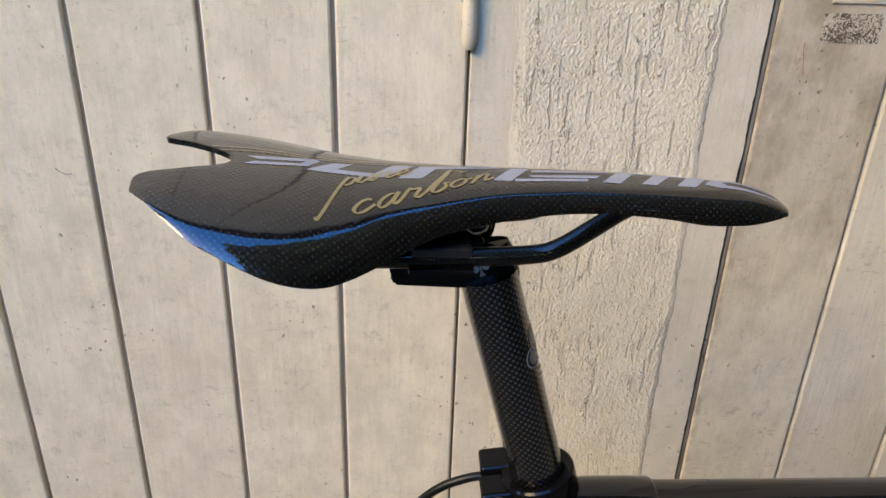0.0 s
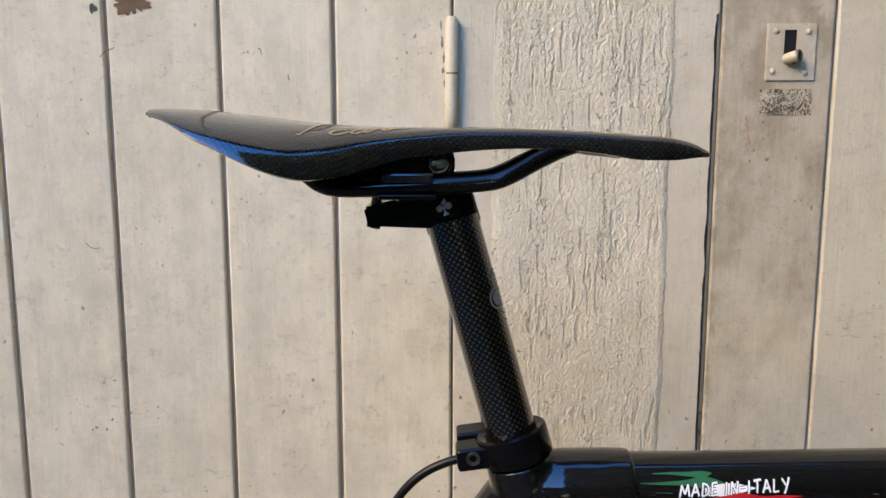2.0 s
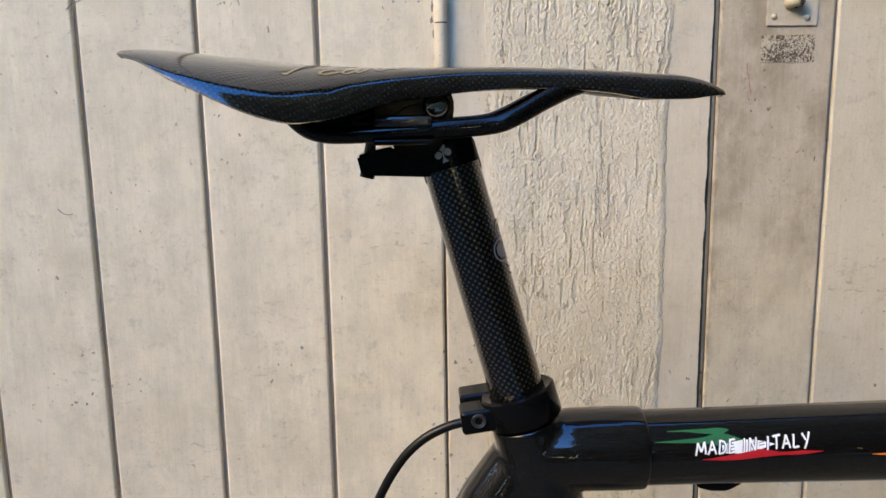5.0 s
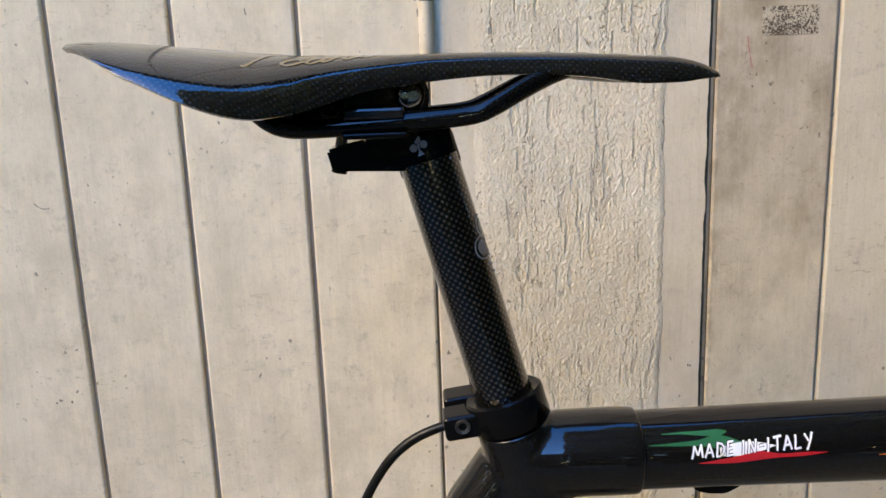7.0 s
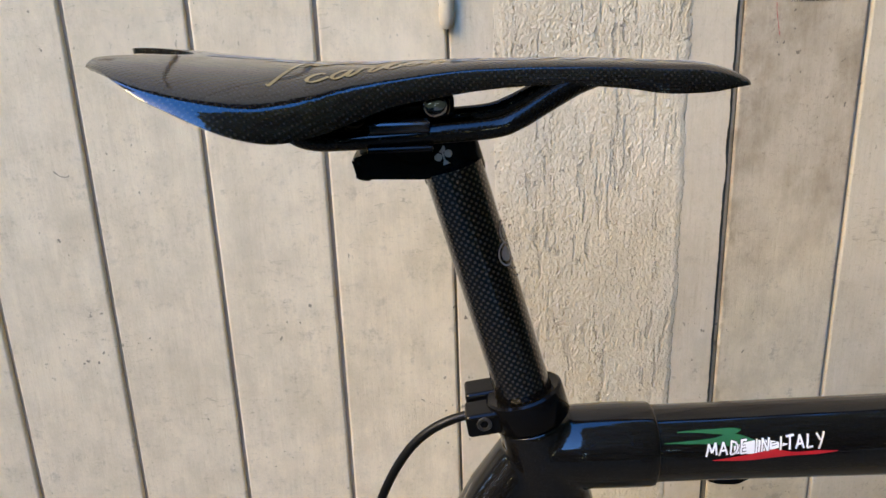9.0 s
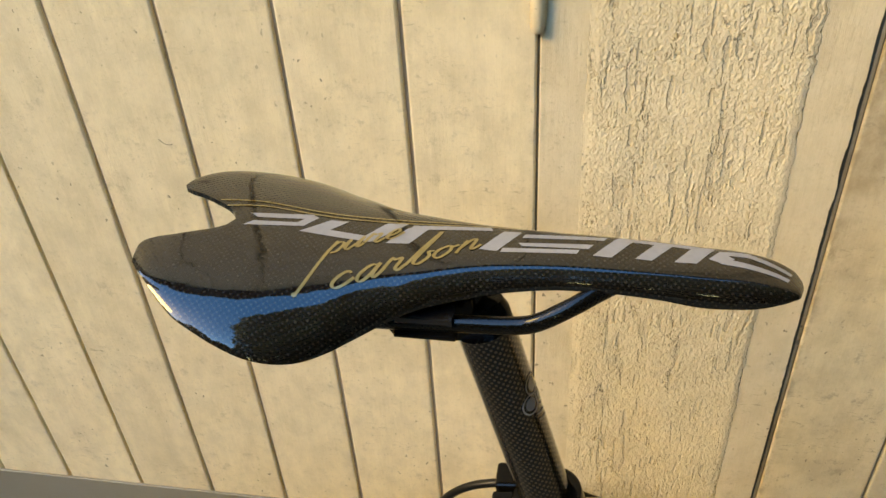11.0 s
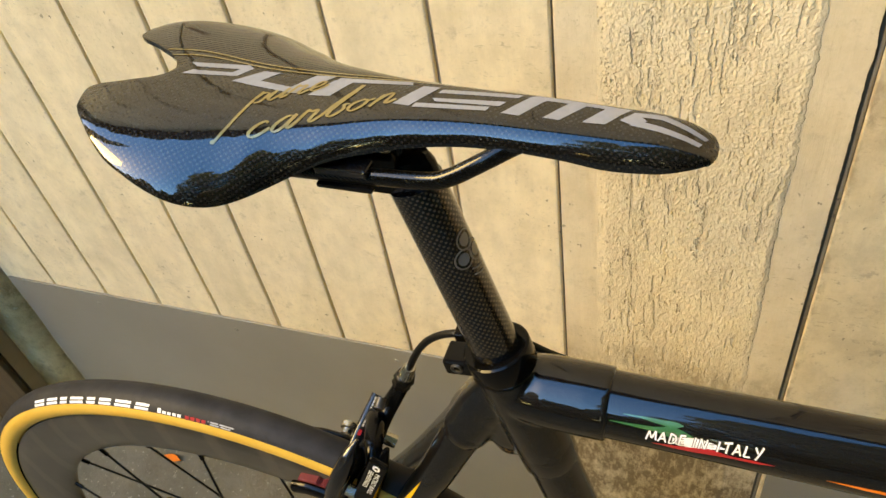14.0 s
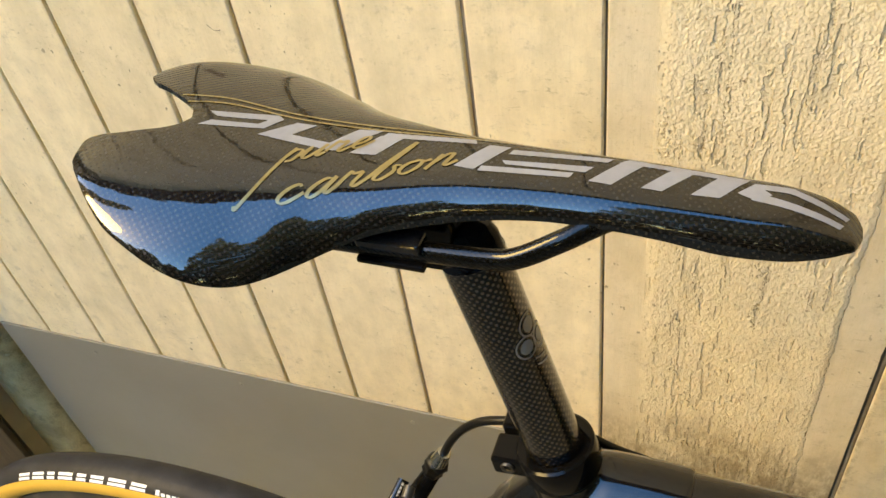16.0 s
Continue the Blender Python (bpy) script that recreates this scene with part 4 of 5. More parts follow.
ringpts = lambda cx, cz, r, n=22: [(cx + r * math.cos(a), cz + r * math.sin(a)) for a in np.linspace(0, 2 * math.pi, n)]
emb = [ringpts(0.0182, 0.866, 0.0050), ringpts(0.0134, 0.8575, 0.0050), ringpts(0.0226, 0.8565, 0.0050), [(0.0150, 0.8500), (0.0185, 0.8485), (0.0227, 0.8475)], [(0.0150, 0.8465), (0.0185, 0.8450), (0.0227, 0.8440)]]
part("post_emblem_outline", lettering(emb, 0.0004, 0.00025, post_place, n=40, thin=1.0), m_faint, post, "faint silver three-lobed outline")
V, Fc = [], []
for cx, cz in ((0.0182, 0.866), (0.0134, 0.8575), (0.0226, 0.8565)):
    b = len(V)
    V.append(post_place(cx, cz, 0.0002))
    V += [post_place(cx + 0.0033 * math.cos(q * math.pi / 10), cz + 0.0033 * math.sin(q * math.pi / 10), 0.0002) for q in range(20)]
    Fc += [(b, b + 1 + q, b + 1 + (q + 1) % 20) for q in range(20)]
part("post_emblem", raw("emblem", V, Fc), m_faint, post)

# seat clamp: a band with two ears behind, drawn up by a bolt across them
axis = Vector((-0.276, 0.048, 0.961))
cl_m = Matrix.Translation(on_seat(0.781)) @ facing(axis)
clamp = part("seat_clamp", lathe([(PR + 0.0006, 0.0080), (0.0178, 0.0087), (0.0190, 0.0078), (0.0192, 0.0066), (0.0192, -0.0062), (0.0184, -0.0072), (PR, -0.0072)], cl_m, 48), m_anod, bike, "black anodised seat clamp")


def ear(y0, y1, x0, x1, z0, z1, bev):
    m = Matrix.Translation(on_seat(0.781) + np.array([0, 0.0055, 0])) @ pose(0, 0, 0, 0, -8, 0)
    bm = box(x0, x1, y0, y1, z0, z1, bev, 3)
    bm.transform(m)
    return bm


part("clamp_ear", ear(-0.0172, -0.0008, -0.0310, -0.006, -0.0070, 0.0048, 0.0020), m_anod, clamp)
part("clamp_ear", ear(0.0008, 0.0172, -0.0300, -0.006, -0.0050, 0.0066, 0.0020), m_anod, clamp)
bolt_at = Matrix.Translation((0.0478, BY - 0.0118, 0.7778)) @ facing((0, -1, 0))
part("bolt", lathe([(0.0020, -0.001), (0.0021, 0.0006), (0.0033, 0.0010), (0.0036, 0.0004), (0.0037, -0.004)], bolt_at, 28), m_dull, clamp, "steel hex socket bolt")
part("bolt_socket", lathe([(0.0001, -0.0006), (0.0022, -0.0006), (0.0022, 0.0005)], bolt_at, 6), m_gap, clamp)

# frame: cast lug blended from its sockets, top tube, seat tube, wishbone stays
TZC = 0.7565
def tubes(specs):
    bm = bmesh.new()
    for path, rx, ry in specs:
        me = sweep(path, rx, ry, 28)
        bm.from_mesh(me)
        bpy.data.meshes.remove(me)
    bmesh.ops.remove_doubles(bm, verts=bm.verts[:], dist=1e-6)
    return bm


lug_bm = tubes([
    (np.array([on_seat(z) - np.array([0.036 * max(0, 0.75 - z), 0, 0]) for z in (0.7735, 0.765, 0.74, 0.71, 0.684)]), [0.0176, 0.0180, 0.0186, 0.0184, 0.0176], None),
    (np.array([(0.075, BY, 0.735), (0.071, BY, 0.705), (0.069, BY, 0.688)]), [0.021, 0.019, 0.010], [0.014, 0.013, 0.008]),
    (np.array([(0.078, BY, TZC), (0.095, BY, TZC), (0.118, BY, TZC), (0.1315, BY, TZC - 0.0002)]), [0.019, 0.0209, 0.0212, 0.0209], None),
    (np.array([(0.0735, BY + 0.003, 0.752), (0.0555, BY, 0.727), (0.0415, BY - 0.006, 0.703)]), [0.0172, 0.0170, 0.0156], [0.0160, 0.0158, 0.0142]),
    (np.array([(0.0735, BY + 0.005, 0.752), (0.0555, BY + 0.005, 0.727), (0.0415, BY + 0.007, 0.703)]), [0.0172, 0.0170, 0.0156], [0.0160, 0.0158, 0.0142]),
])
lug = part("seat_lug", lug_bm, m_frame, bike, "glossy black frame lug with smooth fillets")
rm = lug.modifiers.new("blend", "REMESH")
rm.mode, rm.voxel_size, rm.use_smooth_shade = "VOXEL", 0.0011, True
sm = lug.modifiers.new("fillet", "SMOOTH")
sm.factor, sm.iterations = 0.5, 12
seat_axis = [on_seat(z) - np.array([0.036 * max(0, 0.75 - z), 0, 0]) for z in (0.712, 0.702, 0.6875, 0.6860, 0.6852)]
part("socket_rim", sweep(np.array(seat_axis), [0.0176, 0.0181, 0.0181, 0.0176, 0.0160], seg=40), m_frame, lug)
for s in (-1, 1):
    rim_path = smooth_path([(0.0555, BY + 0.001 + s * 0.001, 0.7275), (0.049, BY + 0.001 + s * 0.004, 0.7160), (0.0398, BY + 0.001 + s * 0.0088, 0.7005)], 14)
    part("socket_rim", sweep(rim_path, [0.0130, 0.0138, 0.0146, 0.0151, 0.0154, 0.0155, 0.0154, 0.0134], [0.0116, 0.0124, 0.0132, 0.0137, 0.0140, 0.0141, 0.0140, 0.0118], 32), m_frame, lug)
xs = np.linspace(0.12, 0.62, 40)
top_tube = part("top_tube", sweep(np.array([(x, BY, TZC) for x in xs]), 0.0190 + 0.0016 * np.clip((xs - 0.16) / 0.12, 0, 1), 0.0190 + 0.0005 * np.clip((xs - 0.16) / 0.12, 0, 1), 56), m_frame, bike, "glossy black top tube with a metallic sheen")
part("seat_tube", sweep(np.array([on_seat(z) - np.array([0.036 * (0.75 - z), 0, 0]) for z in np.linspace(0.72, 0.275, 20)]), 0.0160, seg=40), m_frame, bike, "glossy black seat tube")
for s in (-1, 1):
    pts_s = pts = [(0.054, BY + s * 0.002, 0.725), (0.0385, BY + s * 0.0085, 0.698), (0.0170, BY + s * 0.0185, 0.655), (-0.0160, BY + s * 0.027, 0.595), (-0.07, BY + s * 0.040, 0.505), (-0.171, 0.2989 + s * 0.060, 0.342)]
    part("seatstay", sweep(smooth_path(pts, 50), [0.0138, 0.0134, 0.0126, 0.0115, 0.0095, 0.008], [0.0124, 0.0118, 0.011, 0.010, 0.009, 0.008], 28), m_frame, bike, "glossy black seatstay")
    pts = [(0.205, BY + s * 0.022, 0.275), (0.08, BY + s * 0.034, 0.290), (-0.168, 0.2989 + s * 0.060, 0.335)]
    part("chainstay", sweep(smooth_path(pts, 30), [0.014, 0.012, 0.009], None, 20), m_frame, bike)
    if s < 0:
        mid = smooth_path(pts_s, 50)
        tl = np.gradient(mid, axis=0)
        V = []
        for i in range(19, 33):
            t = tl[i] / np.linalg.norm(tl[i])
            c = np.cross(t, np.array([0, 1.0, 0]))
            c = c / np.linalg.norm(c)
            d = np.cross(c, t)
            w = 0.26 * min(1.0, (i - 19) / 8.0)
            for q in (-1, 0, 1):
                a = math.radians(238) + w * q
                V.append(mid[i] + c * 0.0131 * math.cos(a) + d * 0.0117 * math.sin(a))
        part("stay_flame", raw("flame", V, [(3 * i + j, 3 * i + j + 1, 3 * i + j + 4, 3 * i + j + 3) for i in range(13) for j in (0, 1)]), m_yellow_ink, bike, "yellow painted flame")
part("bottom_bracket", sweep(np.array([(0.2155, BY - 0.035, 0.275), (0.2155, BY + 0.035, 0.275)]), 0.021, seg=32, side=(0, 0, 1)), m_frame, bike)
part("cable_guide", plate_xz([(0.158, 0.7385), (0.160, 0.7355), (0.166, 0.7335), (0.175, 0.7330), (0.180, 0.7355), (0.185, 0.7385)], BY - 0.005, BY + 0.005, 0.0008), m_anod, bike, "small black cable guide under the tube")


def tube_place(x, z, up):
    """A place on the yard side of the top tube, at height z when seen from the side."""
    r = 0.0190 + 0.0005 * min(max((x - 0.16) / 0.12, 0), 1)
    rz = 0.0190 + 0.0016 * min(max((x - 0.16) / 0.12, 0), 1)
    s = max(-0.999, min(0.999, (z - TZC) / rz))
    c = math.sqrt(1 - s * s)
    return (x, BY - (r + up) * c, TZC + (rz + up) * s)


def band(xs, lo, hi, up, n=8):
    """A flat painted shape on the tube between two edges."""
    X = np.linspace(xs[0], xs[-1], 60)
    a, b = hermite(xs, lo, X), hermite(xs, hi, X)
    verts = [tube_place(x, p + (q - p) * j / n, up) for x, p, q in zip(X, a, b) for j in range(n + 1)]
    w = n + 1
    return raw("band", verts, [(i * w + j, (i + 1) * w + j, (i + 1) * w + j + 1, i * w + j + 1) for i in range(59) for j in range(n)])


part("flag_green", band([0.1330, 0.145, 0.157, 0.166, 0.176, 0.181], [0.7660, 0.7655, 0.7650, 0.7636, 0.7620, 0.7625], [0.7662, 0.7668, 0.7676, 0.7690, 0.7664, 0.7640], 0.00015), m_green_ink, top_tube, "green painted flame")
part("flag_green_tip", band([0.1400, 0.150, 0.158, 0.168, 0.1705], [0.7699, 0.7697, 0.7690, 0.7690, 0.7700], [0.7702, 0.7706, 0.7707, 0.7708, 0.7704], 0.00015), m_green_ink, top_tube)
part("flag_white", band([0.1660, 0.172, 0.180, 0.186, 0.192], [0.7605, 0.7602, 0.7605, 0.7622, 0.7640], [0.7640, 0.7655, 0.7662, 0.7655, 0.7642], 0.0002), m_white_ink, top_tube, "white painted flame")
part("flag_red", band([0.1560, 0.166, 0.176, 0.184, 0.195, 0.206, 0.2160], [0.7575, 0.7570, 0.7572, 0.7580, 0.7588, 0.7590, 0.7602], [0.7577, 0.7590, 0.7605, 0.7620, 0.7605, 0.7608, 0.7604], 0.00022), m_red_ink, top_tube, "red painted flame")
part("stripe_orange", band([0.2400, 0.25, 0.30, 0.45], [0.7580, 0.7572, 0.7568, 0.7568], [0.7582, 0.7586, 0.7588, 0.7588], 0.00015), m_orange_ink, top_tube, "thin orange painted stripe")

CAPS = {
    "M": [[(0.05, 0), (0.22, 0.95)], [(0.22, 0.95), (0.48, 0.25)], [(0.48, 0.25), (0.75, 1.0)], [(0.75, 1.0), (0.85, 0.05)]],
    "A": [[(0.05, 0), (0.45, 1.0)], [(0.45, 1.0), (0.85, 0.0)], [(0.2, 0.35), (0.7, 0.4)]],
    "D": [[(0.15, 0), (0.25, 1.0)], [(0.2, 1.0), (0.7, 0.85), (0.85, 0.45), (0.6, 0.1), (0.12, 0.0)]],
    "E": [[(0.15, 0), (0.25, 1.0)], [(0.22, 0.98), (0.75, 1.0)], [(0.2, 0.5), (0.65, 0.55)], [(0.13, 0.0), (0.75, 0.08)]],
    "I": [[(0.3, 0), (0.42, 1.0)]],
    "N": [[(0.1, 0), (0.2, 1.0)], [(0.2, 1.0), (0.68, 0.05)], [(0.68, 0.05), (0.82, 1.0)]],
    "-": [[(0.1, 0.5), (0.8, 0.55)]],
    "T": [[(0.45, 0), (0.5, 1.0)], [(0.1, 0.95), (0.9, 1.02)]],
    "L": [[(0.25, 1.0), (0.15, 0.02)], [(0.15, 0.02), (0.75, 0.08)]],
    "Y": [[(0.1, 1.0), (0.45, 0.5)], [(0.85, 1.05), (0.3, -0.15)]],
    " ": [],
}
WIDE = {"M": 1.25, "I": 0.62, " ": 0.45, "-": 0.75}
u = 0.0
for ch in "MADE IN-ITALY":
    w = WIDE.get(ch, 1.0)
    strokes = [[(0.1525 + (u + a * w) * 0.00492 + 0.0004 * b, 0.7597 + 0.00025 * (u + a * w) + 0.0058 * b) for a, b in q] for q in CAPS[ch]]
    u += w
    if strokes:
        under = part("letter_shadow", lettering(strokes, 0.00078, 0.0003, tube_place, n=10, thin=1.0), m_black_ink, top_tube, "black outline of a letter")
        part("letter", lettering(strokes, 0.00043, 0.00045, tube_place, n=10, thin=1.0), m_white_ink, top_tube, "white hand-drawn letter")

# ---- rear wheel ----
WX, WZ, WY = -0.1717, 0.3364, 0.3010
TR, TS = 0.3223, 0.0141                      # tyre: ring and section radius
WM = Matrix.Translation((WX, 0.2989, WZ)) @ pose(0, 0, 0, 0, 0, 0.7)
spin = WM @ facing((0, -1, 0))
wheel = part("rear_wheel", lathe([(0.3120, 0.0098), (0.3095, 0.0110), (0.3000, 0.0112), (0.2860, 0.0108), (0.2720, 0.0088), (0.2620, 0.0060), (0.2570, 0.0028), (0.2560, 0.0), (0.2570, -0.0028), (0.2620, -0.0060), (0.2720, -0.0088), (0.2860, -0.0108), (0.3000, -0.0112), (0.3095, -0.0110), (0.3120, -0.0098), (0.3120, 0.0098)], spin, 160), m_rim, bike, "deep satin carbon rim")
sec = lambda a0, a1, n, r=TS: [(TR + r * math.sin(a), r * math.cos(a)) for a in np.linspace(a0, a1, n)]
tyre = part("tyre", lathe(sec(math.radians(32.5), math.radians(147.5), 26), spin, 200), m_tread, wheel, "black ribbed tyre tread")
part("sidewall", lathe(sec(math.radians(-40), math.radians(33.5), 12, TS - 0.0004), spin, 200), m_tan, wheel, "ochre skin sidewall")
part("sidewall", lathe(sec(math.radians(146.5), math.radians(220), 12, TS - 0.0004), spin, 200), m_tan, wheel, "ochre skin sidewall")


def tyre_place(arc, a, up):
    """A place on the yard side of the tyre: arc length forward of the top, section angle a."""
    r = TR + (TS + up) * math.sin(a)
    th = arc / TR
    return WM @ Vector((r * math.sin(th), -(TS + up) * math.cos(a), r * math.cos(th)))


def tyre_bars(spans, a0, a1, lean=0.0):
    V, Fc = [], []
    for s0, s1 in spans:
        b = len(V)
        for i in range(5):
            for j in range(4):
                f = j / 3
                V.append(tyre_place(s0 + (s1 - s0) * i / 4 + lean * f, math.radians(a0 + (a1 - a0) * f), 0.00025))
        for i in range(4):
            for j in range(3):
                Fc.append((b + i * 4 + j, b + (i + 1) * 4 + j, b + (i + 1) * 4 + j + 1, b + i * 4 + j + 1))
    return raw("bars", V, Fc)


# printed maker's mark on the tyre: eight broad bars, each split by a thin slit, then small ones
MARKS = (-0.1705, -0.1495, -0.1295, -0.1160, -0.0955, -0.0815, -0.0645, -0.0445, -0.0275)
for a, b in zip(MARKS[:-1], MARKS[1:]):
    part("tyre_mark", tyre_bars([(a, b - 0.0042)], 35, 43.5, 0.0004), m_white_ink, wheel, "white printed bar")
    part("tyre_mark", tyre_bars([(a + 0.0012, b - 0.0034)], 47, 55.5, 0.0004), m_white_ink, wheel, "white printed bar")
for i in range(5):
    part("tyre_mark_small", tyre_bars([(-0.0230 + 0.0043 * i, -0.0230 + 0.0043 * i + 0.0031)], 35, 44 if i else 50), m_white_ink, wheel, "small white printed bar")
for i in range(4):
    part("tyre_mark_red", tyre_bars([(0.0008 + 0.0045 * i, 0.0008 + 0.0045 * i + 0.0034)], 35, 45), m_red_ink, wheel, "red printed bar")
part("tyre_mark_size", tyre_bars([(0.0196, 0.0200), (0.0214, 0.0276), (0.0288, 0.0396)], 42, 46), m_emblem, wheel)
part("tyre_mark_size", tyre_bars([(0.0214, 0.0282), (0.0296, 0.0376)], 35.5, 39.5), m_emblem, wheel)
part("hub", lathe([(0.0001, -0.062), (0.011, -0.062), (0.013, -0.045), (0.024, -0.034), (0.024, -0.030), (0.012, -0.024), (0.011, 0.020), (0.022, 0.026), (0.022, 0.030), (0.011, 0.036), (0.011, 0.062), (0.0001, 0.062)], spin, 32), m_anod, wheel)
spoke = None
for i in range(24):
    a = 2 * math.pi * (i + 0.35) / 24
    s = 1 if i % 2 else -1
    b = a + (0.9 if (i // 2) % 2 else -0.9)
    p0 = WM @ Vector((0.022 * math.cos(b), s * 0.028, 0.022 * math.sin(b)))
    p1 = WM @ Vector((0.262 * math.cos(a), s * 0.001, 0.262 * math.sin(a)))
    part("spoke", sweep(np.array([p0, p1]), 0.0011, seg=8, side=(0.01, 1, 0.02)), m_rubber, wheel)
    p2 = p1 + (p0 - p1).normalized() * 0.014
    part("nipple", sweep(np.array([p1, p2]), 0.0019, seg=8, side=(0.01, 1, 0.02)), m_anod, wheel)

# ---- rear brake ----
brake = part("rear_brake", sweep(smooth_path([(-0.0165, 0.345, 0.688), (-0.022, 0.343, 0.676), (-0.030, 0.334, 0.662), (-0.035, 0.318, 0.652), (-0.039, 0.304, 0.649), (-0.046, 0.290, 0.642), (-0.054, 0.282, 0.626), (-0.058, 0.281, 0.610)], 40), [0.0045, 0.0052, 0.0058, 0.0062, 0.0060, 0.0060, 0.0056, 0.0050], [0.0055, 0.006, 0.0075, 0.008, 0.0075, 0.007, 0.006, 0.0055], 20, side=(0.8, 0, 0.6)), m_anod, bike, "black dual pivot brake arm")
part("second_arm", sweep(smooth_path([(-0.022, 0.290, 0.664), (-0.027, 0.304, 0.668), (-0.034, 0.322, 0.664), (-0.045, 0.335, 0.648), (-0.056, 0.337, 0.620), (-0.060, 0.334, 0.606)], 36), [0.0055, 0.0066, 0.0068, 0.006, 0.0055, 0.005], None, 18, side=(0.8, 0, 0.6)), m_anod, brake, "black lower brake arm")
lv0, lv1 = np.array((-0.0405, 0.3420, 0.6655)), np.array((-0.0485, 0.3020, 0.6480))
dv = (lv1 - lv0) / np.linalg.norm(lv1 - lv0)
up_v = np.array((0.42, -0.45, 0.79))
up_v = up_v - dv * up_v.dot(dv)
up_v = up_v / np.linalg.norm(up_v)
acr = np.cross(dv, up_v)
part("release_lever", sweep(np.array([lv0, lv0 + (lv1 - lv0) * 0.3, lv0 + (lv1 - lv0) * 0.7, lv1]), [0.0022, 0.0026, 0.0026, 0.0022], [0.0038, 0.0042, 0.0042, 0.0036], 14, side=tuple(acr)), m_gloss, brake, "polished black release lever with a pale printed strip")


def strip_bars(spans, half, lift_by):
    V, Fc = [], []
    for a, b in spans:
        i = len(V)
        for q, s in ((a, -1), (b, -1), (b, 1), (a, 1)):
            V.append(lv0 + (lv1 - lv0) * q + acr * half * s + up_v * lift_by)
        Fc.append((i, i + 1, i + 2, i + 3))
    return raw("bars", V, Fc, smooth=False)


part("lever_mark", strip_bars([(0.04 + 0.058 * i, 0.085 + 0.058 * i) for i in range(9)], 0.0007, 0.0028), m_emblem, brake, "tiny white printed bars")
part("lever_mark", strip_bars([(0.61, 0.70)], 0.0011, 0.0029), m_red_ink, brake, "small red printed bar")
part("lever_mark", strip_bars([(0.76, 0.82), (0.84, 0.90)], 0.0008, 0.0028), m_emblem, brake)
ad = Vector((0.42, 0.0, 0.91)).normalized()
part("barrel_adjuster", lathe([(0.0001, -0.009), (0.0050, -0.009), (0.0074, -0.006), (0.0066, -0.002), (0.0080, 0.003), (0.0068, 0.0065), (0.0050, 0.0075), (0.0001, 0.008)], Matrix.Translation((-0.0168, 0.345, 0.6880)) @ facing(ad), 7), m_rubber, brake, "black ribbed cable adjuster")
part("cable_ferrule", lathe([(0.0001, 0.0), (0.0056, 0.0), (0.0058, 0.0012), (0.0052, 0.0022), (0.0044, 0.0130), (0.0040, 0.0140), (0.0030, 0.0142), (0.0001, 0.0142)], Matrix.Translation((-0.0145, 0.345, 0.6930)) @ facing(ad), 20), m_steel, brake, "polished steel cable ferrule")
part("pivot_nut", sweep(np.array([(-0.0205, 0.3090, 0.6690), (-0.0130, 0.3095, 0.6650)]), 0.0048, seg=8, side=(0, 1, 0)), m_steel, brake, "bright steel pivot nut")
part("pivot_nut", sweep(np.array([(-0.042, 0.2790, 0.6420), (-0.0350, 0.2785, 0.6390)]), 0.0050, seg=8, side=(0, 1, 0)), m_steel, brake, "bright steel pivot nut")
part("pivot_cap", sweep(np.array([(-0.046, 0.298, 0.6560), (-0.040, 0.298, 0.6520)]), 0.0075, seg=20, side=(0, 1, 0)), m_anod, brake)
part("centring_bolt", sweep(np.array([(-0.0300, 0.3250, 0.6765), (-0.0300, 0.3320, 0.6790)]), 0.0036, seg=14, side=(1, 0, 0)), m_dull, brake, "small steel centring bolt")
part("pad_bolt", sweep(np.array([(-0.0690, 0.3270, 0.6240), (-0.0690, 0.3310, 0.6245), (-0.0690, 0.3315, 0.6245), (-0.0690, 0.3360, 0.6250)]), [0.0040, 0.0040, 0.0062, 0.0062], seg=18, side=(1, 0, 0)), m_steel, brake, "bright steel pad bolt and washer")
part("near_arm", sweep(smooth_path([(-0.029, 0.292, 0.690), (-0.034, 0.284, 0.680), (-0.041, 0.278, 0.664), (-0.049, 0.2755, 0.645), (-0.055, 0.2755, 0.627), (-0.058, 0.278, 0.608)], 36), [0.0012, 0.0058, 0.0078, 0.0082, 0.0076, 0.0060], [0.0012, 0.005, 0.0062, 0.0064, 0.006, 0.005], 22, side=(0.8, 0, 0.6)), m_gloss, brake, "polished black brake arm")
part("arm_block", sweep(smooth_path([(-0.014, 0.300, 0.672), (-0.022, 0.293, 0.655), (-0.030, 0.287, 0.636), (-0.036, 0.286, 0.616)], 24), [0.0015, 0.0060, 0.0085, 0.0100, 0.0105, 0.0090], [0.0015, 0.0055, 0.008, 0.009, 0.009, 0.007], 20, side=(0.8, 0, 0.6)), m_anod, brake, "black brake arm body")
